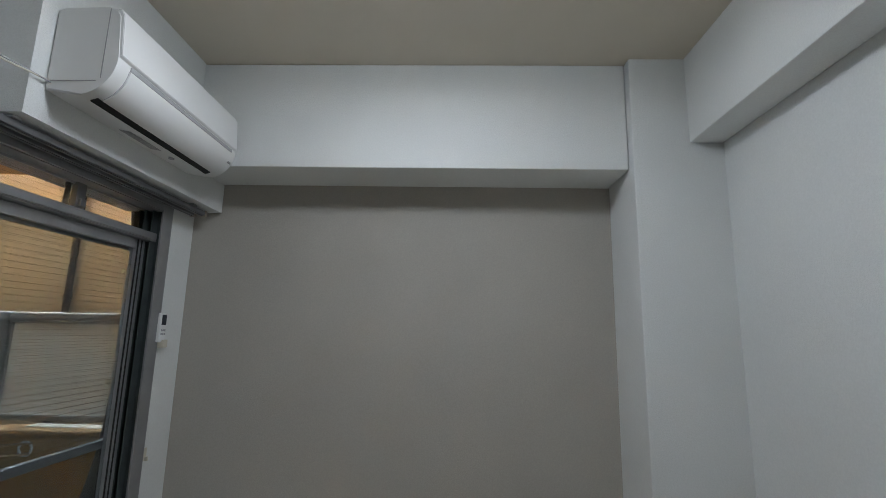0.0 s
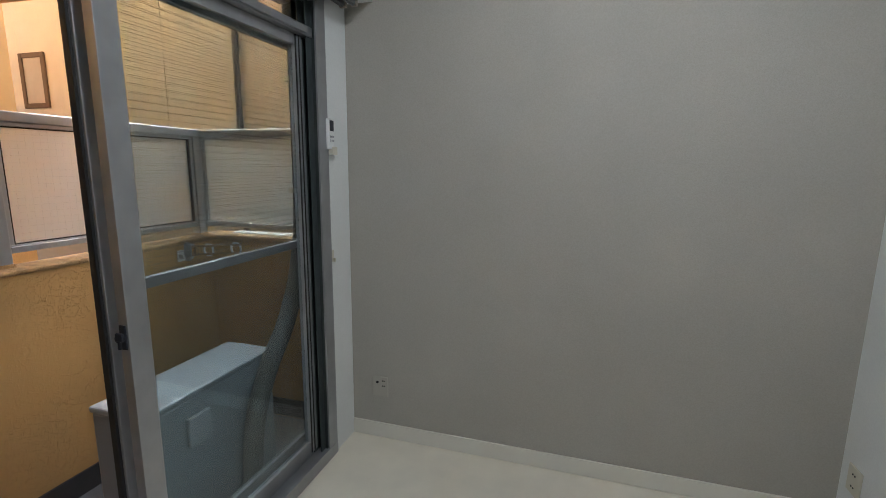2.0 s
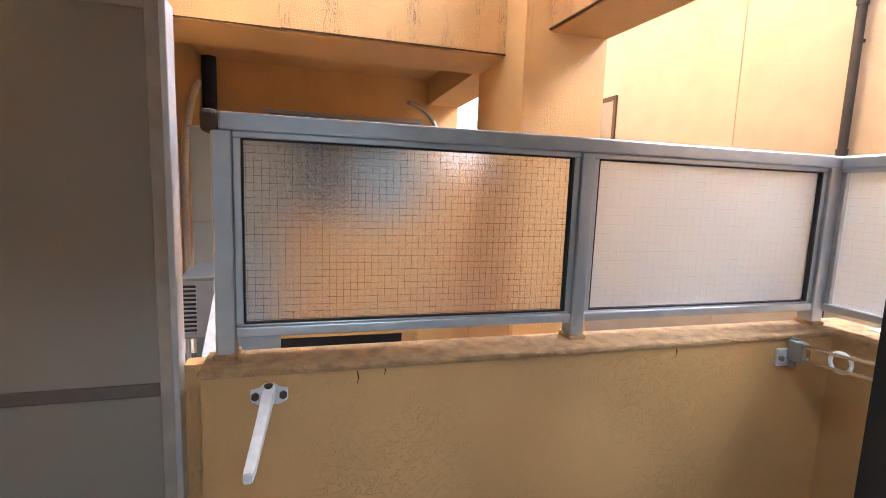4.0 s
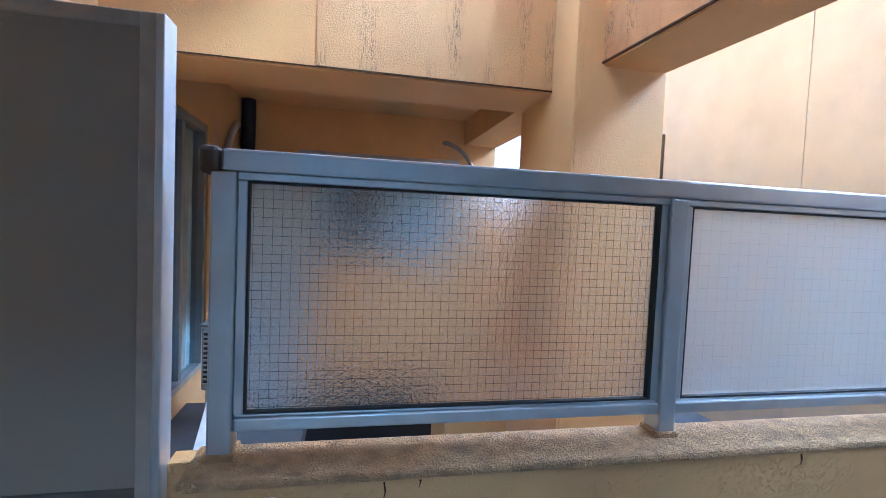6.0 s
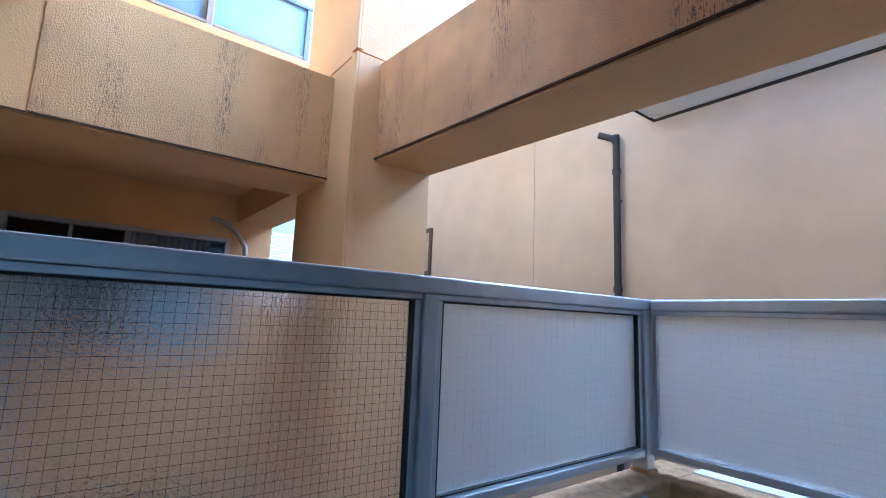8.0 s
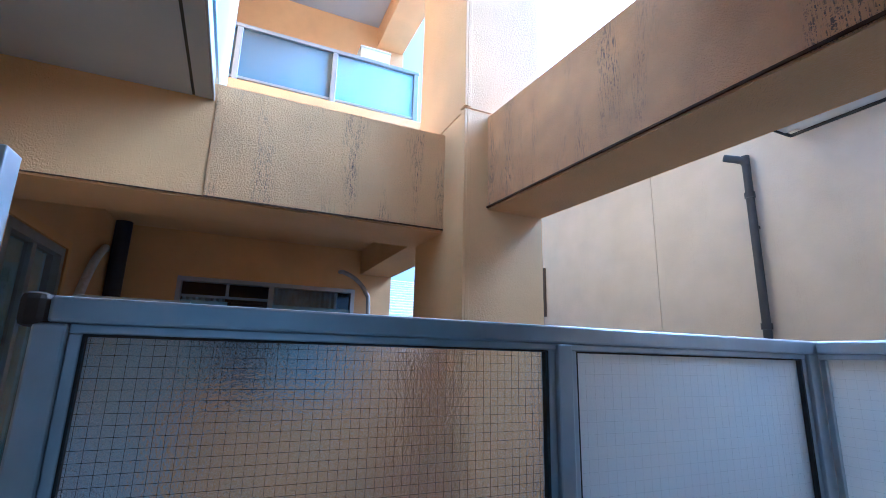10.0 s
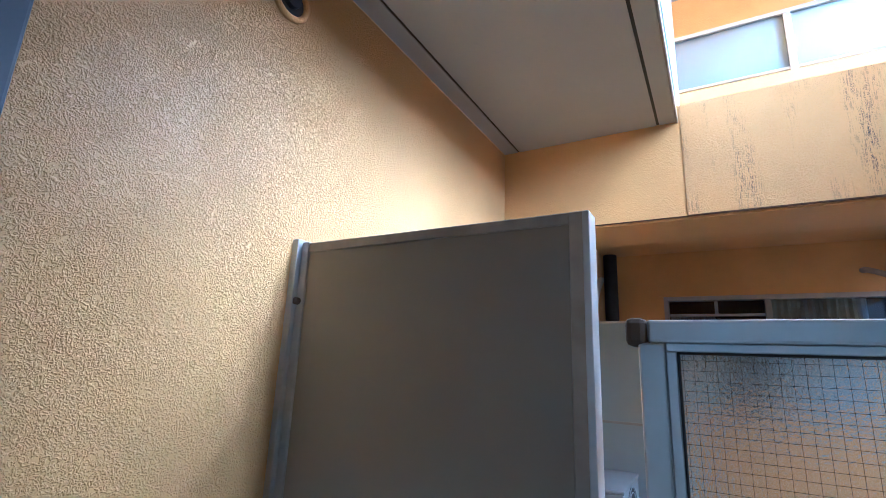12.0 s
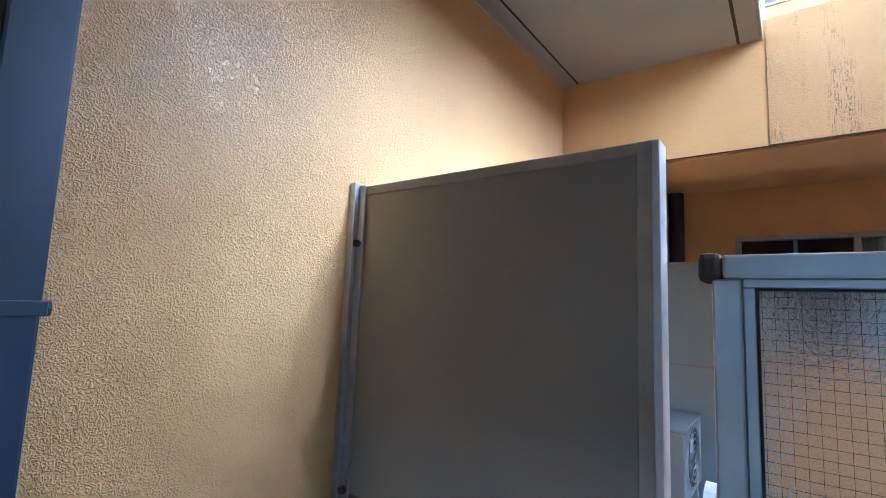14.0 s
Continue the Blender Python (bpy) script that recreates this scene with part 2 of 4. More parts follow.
WIRE_DOOR = material("brown_glass_wire", (0.10, 0.09, 0.075), 0.8, var=0.1, spec=0.1)
WIRE_FAINT = material("faint_glass_wire", (0.42, 0.42, 0.41), 0.8, var=0.05)
SOCKET = material("beige_socket_plastic", (0.44, 0.415, 0.36), 0.4, var=0.03, scale=8)
CLEAR = glass("clear_window_glass", (0.65, 0.725, 0.745), 0.0)
FROST = glass("figured_frosted_glass", (0.99, 0.99, 0.985), 0.21, 0.0011, 165.0, 0.985)
FROST_FINE = glass("fine_frosted_glass", (0.80, 0.80, 0.785), 0.42, 0.0006, 160.0, 0.92)


def scattering(m, share, color):
    """Lets part of the light scatter through a sand-blasted or figured face."""
    nt = m.node_tree
    scatter, blend = nt.nodes.new("ShaderNodeBsdfTranslucent"), nt.nodes.new("ShaderNodeMixShader")
    scatter.inputs["Color"].default_value = (*color, 1)
    blend.inputs[0].default_value = share
    nt.links.new(nt.nodes["Principled BSDF"].outputs[0], blend.inputs[1])
    nt.links.new(scatter.outputs[0], blend.inputs[2])
    nt.links.new(blend.outputs[0], nt.nodes["Material Output"].inputs["Surface"])


scattering(FROST, 0.04, (0.80, 0.72, 0.60))
scattering(FROST_FINE, 0.12, (0.74, 0.74, 0.72))
PANE_DARK = glass("blue_frosted_glass", (0.56, 0.65, 0.70), 0.25, 0.0006, 90.0)
scattering(PANE_DARK, 0.40, (0.44, 0.55, 0.63))
GLASS_FAR = glass("thin_window_glass", (0.92, 0.96, 0.97), 0.0)
LAMP_COVER = bpy.data.materials.new("lamp_cover")
LAMP_COVER.use_nodes = True
LAMP_COVER.node_tree.nodes["Principled BSDF"].inputs["Base Color"].default_value = (0.8, 0.8, 0.8, 1)
LAMP_COVER.node_tree.nodes["Principled BSDF"].inputs["Emission Color"].default_value = (0.93, 0.97, 1, 1)
LAMP_COVER.node_tree.nodes["Principled BSDF"].inputs["Emission Strength"].default_value = 4.2


# ---- mesh helpers ----
def box(bm, x0, x1, y0, y1, z0, z1, bev=0.0, seg=2):
    """Adds a box, with rounded edges if bev is given."""
    if x1 < x0: x0, x1 = x1, x0
    if y1 < y0: y0, y1 = y1, y0
    if z1 < z0: z0, z1 = z1, z0
    vs = [bm.verts.new((x, y, z)) for x in (x0, x1) for y in (y0, y1) for z in (z0, z1)]
    fs = [bm.faces.new([vs[i] for i in f]) for f in ((0, 1, 3, 2), (4, 6, 7, 5), (0, 4, 5, 1), (2, 3, 7, 6), (0, 2, 6, 4), (1, 5, 7, 3))]
    if bev > 0:
        edges = list({e for f in fs for e in f.edges})
        bmesh.ops.bevel(bm, geom=edges, offset=bev, segments=seg, profile=0.5, affect='EDGES')
    return bm


def boxes(*rows, bev=0.0):
    bm = bmesh.new()
    for r in rows:
        box(bm, *r, bev=bev)
    return bm


def cyl(bm, a, b, r, n=16, r2=None):
    """Adds a capped round bar from a to b."""
    a, b = Vector(a), Vector(b)
    m = Matrix.Translation((a + b) / 2) @ (b - a).to_track_quat('Z', 'Y').to_matrix().to_4x4()
    bmesh.ops.create_cone(bm, cap_ends=True, segments=n, radius1=r, radius2=r if r2 is None else r2, depth=(b - a).length, matrix=m)
    return bm


def tube(bm, pts, r, n=12, steps=10):
    """Adds a bent round hose through pts (Catmull-Rom), capped."""
    P = [Vector(p) for p in pts]
    P = [P[0] * 2 - P[1]] + P + [P[-1] * 2 - P[-2]]
    line = []
    for i in range(1, len(P) - 2):
        for k in range(steps):
            t = k / steps
            line.append(0.5 * ((2 * P[i]) + (P[i + 1] - P[i - 1]) * t + (2 * P[i - 1] - 5 * P[i] + 4 * P[i + 1] - P[i + 2]) * t * t
                               + (3 * P[i] - P[i - 1] - 3 * P[i + 1] + P[i + 2]) * t ** 3))
    line.append(P[-2])
    rings, up = [], None
    for i, p in enumerate(line):
        d = (line[min(i + 1, len(line) - 1)] - line[max(i - 1, 0)]).normalized()
        if up is None:
            up = d.orthogonal().normalized()
        up = (up - d * up.dot(d)).normalized()
        side = d.cross(up)
        rings.append([bm.verts.new(p + r * (up * math.cos(2 * math.pi * k / n) + side * math.sin(2 * math.pi * k / n))) for k in range(n)])
    for a, b in zip(rings, rings[1:]):
        for k in range(n):
            f = bm.faces.new((a[k], a[(k + 1) % n], b[(k + 1) % n], b[k]))
            f.smooth = True
    bm.faces.new(rings[0][::-1])
    bm.faces.new(rings[-1])
    return bm


def extrude(bm, outline, axis, a, b):
    """Adds a solid with the closed outline (pairs in the two other axes, in order) from a to b along axis."""
    def at(p, v):
        return {'x': (v, p[0], p[1]), 'y': (p[0], v, p[1]), 'z': (p[0], p[1], v)}[axis]
    A = [bm.verts.new(at(p, a)) for p in outline]
    B = [bm.verts.new(at(p, b)) for p in outline]
    bm.faces.new(A)
    bm.faces.new(B[::-1])
    for i in range(len(A)):
        j = (i + 1) % len(A)
        bm.faces.new((A[j], A[i], B[i], B[j]))
    return bm


def mesh_of(name, bm, mat):
    bmesh.ops.recalc_face_normals(bm, faces=bm.faces)
    me = bpy.data.meshes.new(name)
    bm.to_mesh(me)
    bm.free()
    me.materials.append(mat)
    return me


def rounded(me, degrees=35):
    """Smooth shading with creases kept sharp."""
    me.shade_smooth()
    me.set_sharp_from_angle(angle=radians(degrees))


def solid(name, bm, mat, label="", category="", kind="structure"):
    return tagged(new(name, mesh_of(name, bm, mat)), label, category, kind=kind)


def thing(name, at, label, category, group=""):
    """An Empty at the base of a thing."""
    ob = new(name)
    ob.empty_display_size = 0.05
    ob.location = at
    return tagged(ob, label, category, group)


def part(name, bm, mat, parent, label=""):
    """Links a bmesh, given in world metres, as one mesh under a thing or under a part."""
    root = parent
    while root.parent:
        root = root.parent
    bmesh.ops.translate(bm, verts=bm.verts, vec=-Vector(root.location))
    ob = new(name, mesh_of(name, bm, mat))
    ob.parent = parent
    return tagged(ob, label)


# ---- large structure: the room ----
GW, CEIL, WX = 1.97, 2.328, -1.045          # accent wall, ceiling, window wall
COLX, COLY, RX = 0.735, 1.69, 1.066         # column side, column front, side wall
BACK = -2.4
OY0, OY1, OZ0, OZ1 = 0.10, 1.80, 0.03, 1.755  # window opening

solid("floor", boxes((WX - 0.0035, 1.2, BACK - 0.1, 2.1, -0.12, 0.0)), FLOOR_VINYL, "pale cream vinyl floor of a small bare room", "floor")
solid("ceiling", boxes((-1.12, 1.2, BACK - 0.1, 2.1, CEIL, CEIL + 0.15)), CEIL_PAPER, "cream papered ceiling", "ceiling")
solid("wall_accent", boxes((-1.12, COLX, GW, GW + 0.13, 0.0, CEIL)), GREY_PAPER, "taupe grey papered accent wall", "wall")
solid("wall_right", boxes((RX, RX + 0.13, BACK, COLY, 0.0, CEIL)), WHITE_PAPER, "white papered side wall", "wall")
solid("wall_back", boxes((-1.12, RX, BACK - 0.1, BACK, 0.0, CEIL)), WHITE_PAPER, "white papered wall behind the walker", "wall")
solid("column", boxes((COLX, RX + 0.13, COLY, GW + 0.13, 0.0, CEIL), bev=0.004), WHITE_PAPER, "white papered structural column in the corner", "column")
solid("beam_front", boxes((-1.10, COLX - 0.003, 1.732, GW - 0.002, 1.897, CEIL - 0.002), bev=0.003), WHITE_PAPER, "white papered ceiling beam over the accent wall", "beam")
solid("beam_right", boxes((0.942, RX - 0.002, BACK + 0.002, COLY - 0.002, 1.988, CEIL - 0.002), bev=0.003), WHITE_PAPER, "white papered ceiling beam along the side wall", "beam")
solid("beam_window", boxes((-1.10, -0.927, 1.028, 1.729, 1.77, CEIL - 0.002), (-1.10, -0.927, 1.729, GW - 0.002, 1.77, 1.894), bev=0.0), WHITE_PAPER, "white papered beam above the balcony door", "beam")
solid("wall_window", boxes((-1.12, WX, OY1, GW - 0.001, 0.0, 1.769), (-1.12, WX, OY0, OY1, OZ1, 1.769), (-1.12, WX, BACK + 0.001, 1.03, 1.769, CEIL - 0.001),
      (-1.12, WX, BACK + 0.001, OY0, 0.0, 1.769)), WHITE_PAPER, "white papered wall round the balcony door", "wall")
solid("baseboard", boxes((WX + 0.001, COLX - 0.009, GW - 0.009, GW - 0.001, 0.001, 0.068), bev=0.002), TRIM, "cream vinyl baseboard under the accent wall", "baseboard")
solid("baseboard", boxes((COLX - 0.008, COLX - 0.001, COLY - 0.008, GW - 0.001, 0.001, 0.068), (COLX - 0.008, RX - 0.009, COLY - 0.008, COLY - 0.001, 0.001, 0.068)), TRIM, "cream vinyl baseboard round the column", "baseboard")
solid("baseboard", boxes((RX - 0.008, RX - 0.001, BACK + 0.01, COLY - 0.009, 0.001, 0.068)), TRIM, "cream vinyl baseboard along the side wall", "baseboard")

# ---- large structure: balcony and courtyard ----
OUT = -1.20                    # outer face of the building
PX0, PX1, PTOP = -2.115, -1.99, 0.797
NIBX = -2.16                   # outer face of the nib beside the partition
BFLOOR = -0.15
LY = -0.455                    # courtyard wall beside the partition
BEAMX, PIERX = -3.585, -3.30
FARX = -6.487

solid("ground", boxes((-60, 60, -60, 60, -3.2, -3.0)), GROUND, "grey concrete ground of the courtyard", "ground")
# Walls and roof go up past 8 m, out of view, to block sky light.
solid("wall_outer", boxes((OUT, -1.121, 1.87, 2.42, -3.0, 8.2), (OUT, -1.121, OY0, 1.87, OZ1, 8.2), (OUT, -1.121, OY0, 1.87, -3.0, 0.0), (OUT, -1.121, -3.0, OY0, -3.0, 8.2)),
      OCHRE_WET, "ochre stucco outer wall of the building", "wall")
solid("wall_end", boxes((-1.12, 1.2, 2.105, 2.419, -3.0, 8.2)), OCHRE_WET, "ochre stucco end wall of the building", "wall")
solid("roof", boxes((OUT, 1.2, -3.0, 2.419, 8.201, 8.4)), SOFFIT, "flat roof of the building", "roof")
solid("balcony_floor", boxes((-2.0, OUT - 0.001, LY, 2.2, BFLOOR - 0.15, BFLOOR)), BALC_FLOOR, "grey sheeted balcony floor", "balcony floor")
solid("parapet", boxes((PX0, PX1, 0.412, 2.40, -0.35, 0.7785)), OCHRE, "ochre stucco balcony parapet", "parapet")
solid("parapet_side", boxes((PX1 + 0.001, OUT - 0.001, 2.215, 2.40, -0.35, 0.7785)), OCHRE, "ochre stucco end parapet of the balcony", "parapet")
solid("coping", boxes((PX0 - 0.006, PX1 + 0.006, 0.405, 2.41, 0.779, PTOP), bev=0.006), COPING, "weather-stained mortar coping on the parapet", "coping")
solid("coping", boxes((PX1 + 0.007, OUT - 0.001, 2.206, 2.349, 0.779, PTOP), bev=0.006), COPING, "weather-stained mortar coping on the end parapet", "coping")
for y, z0, z1 in ((0.738, 0.745, 0.776), (0.800, 0.762, 0.776), (1.62, 0.752, 0.775)):
    solid("crack", extrude(bmesh.new(), [(y, z0), (y + 0.002, z0 + 0.012), (y - 0.001, z1), (y + 0.002, z1), (y + 0.005, z0 + 0.014), (y + 0.001, z0)], 'x', PX1 - 0.004, PX1 + 0.0012), DARK_LINE, "fine dark crack in the parapet plaster", "crack")
# Outer edge of the mortar coping, its sunlight painted as a cream strip.
solid("coping_sunlit_strip", boxes((PX1 + 0.007, OUT - 0.001, 2.350, 2.42, 0.779, PTOP + 0.004), bev=0.004), TRIM, "cream strip painting the sunlit edge of the end coping", "coping")
solid("parapet_nib", boxes((NIBX + 0.002, NIBX + 0.05, 0.353, 0.411, -0.35, 0.77)), OCHRE, "ochre nib closing the gap beside the partition", "parapet")
solid("upstand", boxes((PX1 + 0.001, PX1 + 0.009, 0.412, 2.213, BFLOOR, -0.055)), UPSTAND, "black waterproof upstand at the parapet foot", "trim")
solid("upstand", boxes((PX1 + 0.01, OUT - 0.001, 2.205, 2.214, BFLOOR, -0.055)), UPSTAND, "black waterproof upstand at the end parapet", "trim")

solid("wall_side", boxes((-4.30, OUT - 0.001, LY - 0.15, LY, -3.0, 2.468), (FARX, -5.24, LY - 0.15, LY, -3.0, 2.468), (-5.24, -4.30, LY - 0.15, LY, 1.94, 2.468), (-5.24, -4.30, LY - 0.15, LY, -3.0, 0.0)), OCHRE_WET, "glossy ochre stucco courtyard wall", "wall")
# Height added above view to narrow the open sky.
solid("wall_side_upper", boxes((-8.5, OUT - 0.001, LY - 0.15, LY, 2.63, 8.2)), OCHRE_SMOOTH, "ochre upper wall, carried high to cut overhead sky light", "wall")
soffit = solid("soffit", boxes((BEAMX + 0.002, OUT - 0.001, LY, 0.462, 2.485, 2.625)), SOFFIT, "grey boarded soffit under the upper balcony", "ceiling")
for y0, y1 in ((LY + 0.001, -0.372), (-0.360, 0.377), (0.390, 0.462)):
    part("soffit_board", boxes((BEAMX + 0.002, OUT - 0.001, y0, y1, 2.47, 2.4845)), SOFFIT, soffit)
solid("soffit_groove", boxes((BEAMX + 0.002, OUT - 0.001, -0.372, -0.360, 2.474, 2.484), (BEAMX + 0.002, OUT - 0.001, 0.377, 0.390, 2.474, 2.484)), RUBBER, "black joint strips in the soffit", "trim")
solid("soffit_edge", boxes((BEAMX - 0.3, OUT - 0.001, 0.463, 0.475, 2.466, 2.50), bev=0.003), CREAM_METAL, "beige drip edge of the upper balcony", "trim")
solid("upper_parapet", boxes((BEAMX - 0.6, OUT - 0.001, 0.44, 0.474, 2.63, 3.7)), BOARD_LIGHT, "white fascia of the upper balcony", "parapet")

solid("beam_courtyard_soffit", boxes((-4.02, BEAMX - 0.004, LY + 0.001, 1.714, 1.961, 1.9675)), OCHRE_SMOOTH, "smooth ochre underside of the courtyard beam", "beam")
# Out-of-view slab, added to keep overhead sky light off the beams.
solid("sky_block_slab", boxes((-4.02, OUT - 0.001, LY, 2.30, 4.92, 5.10)), SOFFIT, "unseen grey slab added to cut overhead sky light", "slab")
solid("lower_edge_line", boxes((BEAMX + 0.0045, BEAMX + 0.010, 0.486, 1.714, 1.970, 1.978), (BEAMX + 0.0005, BEAMX + 0.005, LY + 0.002, 0.484, 1.970, 1.976)), DARK_LINE, "thin dark line along the beam's lower edge", "trim")
solid("lower_edge_line", extrude(bmesh.new(), [(PIERX + 0.002, 1.840), (OUT - 0.002, 1.967), (OUT - 0.002, 1.974), (PIERX + 0.002, 1.847)], 'z', 2.044, 2.053), DARK_LINE, "thin dark line along the bridge beam", "trim")
# Out-of-view slab, added and sized to dim the inside of the balcony.
solid("balcony_shade_slab", boxes((-2.10, OUT - 0.001, 0.48, 1.90, 2.47, 2.62), (-2.10, OUT - 0.001, 1.90, 2.34, 2.58, 2.70)), SOFFIT, "unseen grey slab added to shade the balcony", "slab")
solid("beam_courtyard", boxes((-4.02, BEAMX, LY + 0.001, 0.484, 1.968, 2.56)), OCHRE_SMOOTH, "smooth ochre painted concrete beam", "beam")
solid("beam_courtyard_rough", boxes((-4.02, BEAMX + 0.004, 0.485, 1.715, 1.968, 2.56)), OCHRE_STREAK, "rain-streaked ochre stucco concrete beam", "beam")
solid("beam_bridge", extrude(bmesh.new(), [(PIERX + 0.001, 1.848), (OUT - 0.001, 1.975), (OUT - 0.001, 2.33), (PIERX + 0.001, 2.188)], 'z', 2.042, 2.575), OCHRE_STREAK_SHADED, "rain-streaked ochre beam bridging to the building", "beam")
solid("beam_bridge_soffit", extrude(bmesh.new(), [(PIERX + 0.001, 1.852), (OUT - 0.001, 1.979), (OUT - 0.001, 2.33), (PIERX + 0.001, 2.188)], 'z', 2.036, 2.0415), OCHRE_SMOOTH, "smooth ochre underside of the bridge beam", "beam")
solid("pier", boxes((-4.02, PIERX, 1.716, 2.195, -3.0, 2.595), (-4.02, PIERX, 1.716, 2.195, 2.605, 6.5), (-4.015, PIERX - 0.006, 1.722, 2.19, 2.59, 2.61)), OCHRE_SMOOTH, "tall ochre painted concrete pier", "pier")
solid("pier_bead", boxes((PIERX - 0.05, PIERX + 0.010, 1.700, 1.716, -3.0, 2.59), (PIERX - 0.05, PIERX + 0.010, 1.700, 1.716, 2.61, 6.5), (PIERX + 0.001, PIERX + 0.010, 1.716, 1.74, -3.0, 2.59), (PIERX + 0.001, PIERX + 0.010, 1.716, 1.74, 2.61, 6.5), bev=0.003), OCHRE_SMOOTH, "ochre corner bead of the pier", "trim")

solid("wall_far", boxes((FARX - 0.15, FARX, LY - 0.15, 0.12, -3.0, 2.45), (FARX - 0.15, FARX, 1.905, 2.33, -3.0, 2.45), (FARX - 0.15, FARX, 0.12, 1.905, 1.99, 2.45), (FARX - 0.15, FARX, 0.12, 1.905, -0.6, 0.85)),
      OCHRE_SMOOTH, "ochre painted wall of the opposite flat", "wall")
# Shade of the recess is put into these black sheets.
solid("lower_recess", boxes((FARX - 1.6, FARX - 1.5, 0.0, 2.0, -3.0, -0.6), (FARX - 1.5, FARX - 0.151, 0.0, 2.0, -0.6, -0.5)), DARK, "black sheets painting the shade of the ground-floor recess", "wall")
solid("slab_far", boxes((-8.5, -4.03, LY, 2.33, 2.452, 2.62)), OCHRE_SMOOTH, "ochre underside of the opposite balcony slab", "slab")
solid("beam_far", boxes((FARX + 0.001, -4.025, 1.955, 2.33, 2.17, 2.45)), OCHRE_SMOOTH, "ochre cross beam under the opposite balcony", "beam")
solid("parapet_far", boxes((-6.36, -6.2, LY, 2.55, 2.63, 4.10), bev=0.0), OCHRE_SMOOTH, "ochre parapet of the opposite upper balcony", "parapet")
solid("wall_rear", boxes((-9.0, -8.85, 1.5, 3.97, -3.0, 1.75)), OCHRE_SMOOTH, "low ochre wall at the far side of the courtyard", "wall")
solid("wall_far_upper", boxes((-7.65, -7.5, LY, 2.66, 2.63, 8.0)), OCHRE_SMOOTH, "ochre wall of the opposite upper flat", "wall")
solid("soffit_far_upper", boxes((-7.499, -5.6, LY, 2.7, 6.28, 6.45)), SOFFIT, "grey soffit of the opposite upper balcony", "ceiling")
solid("beam_far_upper", boxes((-7.499, -5.6, 2.23, 2.65, 5.93, 6.279)), OCHRE_SMOOTH, "ochre beam of the opposite upper balcony", "beam")
facing = solid("wall_facing", boxes((-9.5, 2.5, 3.987, 4.13, -3.0, 3.1)), PALE, "pale cream wall of the next building", "wall")
for x0, x1 in ((-9.5, -4.105), (-4.095, 2.5)):
    part("wall_panel", boxes((x0, x1, 3.98, 3.9865, -3.0, 3.1)), PALE, facing)
solid("soffit_right", boxes((-2.92, OUT - 0.001, 3.45, 3.90, 2.78, 2.95), (-2.86, OUT - 0.001, 3.90, 3.965, 2.79, 2.95)), SOFFIT_WHITE, "pale soffit board beside the next building", "ceiling")
solid("soffit_right_joint", boxes((-2.93, OUT - 0.001, 3.966, 3.978, 2.772, 2.79), (-2.934, -2.921, 3.6, 3.978, 2.772, 2.79)), RUBBER, "black joint along the pale soffit", "trim")


# ---- glass with wires ----
def wires(axis, at, u0, u1, z0, z1, step=0.0254, r=0.0004, rv=0.0004):
    """The wire grid in a pane that stands across axis at that place."""
    bm = bmesh.new()
    n = int((z1 - z0) / step)
    for i in range(1, n + 1):
        z = z0 + i * step - step / 2
        if axis == 'x':
            box(bm, at - r, at + r, u0, u1, z - r, z + r)
        else:
            box(bm, u0, u1, at - r, at + r, z - r, z + r)
    n = int((u1 - u0) / step)
    for i in range(1, n + 1):
        u = u0 + i * step - step / 2
        if axis == 'x':
            box(bm, at - rv, at + rv, u - rv, u + rv, z0, z1)
        else:
            box(bm, u - rv, u + rv, at - rv, at + rv, z0, z1)
    return bm


def pane(parent, axis, at, u0, u1, z0, z1, mat, thick=0.003, grid=True, r=0.0004, back=1, rv=0.00034, shade=False, step=0.0254, wire=None):
    """A pane and the wire grid just on its face."""
    if axis == 'x':
        bm = boxes((at - thick, at + thick, u0, u1, z0, z1))
    else:
        bm = boxes((u0, u1, at - thick, at + thick, z0, z1))
    p = part("pane", bm, mat, parent)
    p.visible_shadow = shade
    if grid:
        w = part("wire_grid", wires(axis, at + back * (thick + r + 0.0003), u0, u1, z0, z1, step, r=r, rv=rv), wire or (WIRE if r > 0.00020 else WIRE_FAINT), p, "thin dark wire grid")
    return p


# ---- the balcony door ----
door = thing("door_1", (-1.12, 0.95, 0.0), "grey aluminium sliding balcony door, half open, with wired glass", "sliding door")
door["kind"] = "structure"
part("jamb", boxes((-1.195, -1.123, 1.836, 1.868, 0.03, OZ1 - 0.001), (-1.046, -1.038, 1.752, 1.812, 0.0, OZ1 + 0.01), bev=0.0012), ALU, door)
# Tracks take the darker metal in place of shade between the fins.
part("jamb_track", boxes((-1.125, -1.047, 1.768, 1.799, 0.03, OZ1), (-1.1205, -1.118, 1.799, 1.868, 0.03, OZ1 - 0.001),
     (-1.128, -1.123, 1.738, 1.768, 0.03, 1.72), (-1.098, -1.094, 1.728, 1.77, 0.03, 1.72), (-1.072, -1.068, 1.738, 1.77, 0.03, 1.72), bev=0.0012), TRACK_SHADED, door, "grooved jamb track with shade in its colour")
part("jamb", boxes((-1.195, -1.05, OY0, OY0 + 0.035, 0.03, OZ1), (-1.046, -1.038, OY0 - 0.012, OY0 + 0.048, 0.0, OZ1 + 0.01), bev=0.0012), ALU, door)
part("head", boxes((-1.195, -1.05, OY0 + 0.036, 1.767, 1.722, OZ1), (-1.046, -1.038, OY0 + 0.049, 1.751, 1.724, OZ1 + 0.01), (-1.10, -1.095, OY0 + 0.036, 1.72, 1.714, 1.722), bev=0.0012), ALU, door)
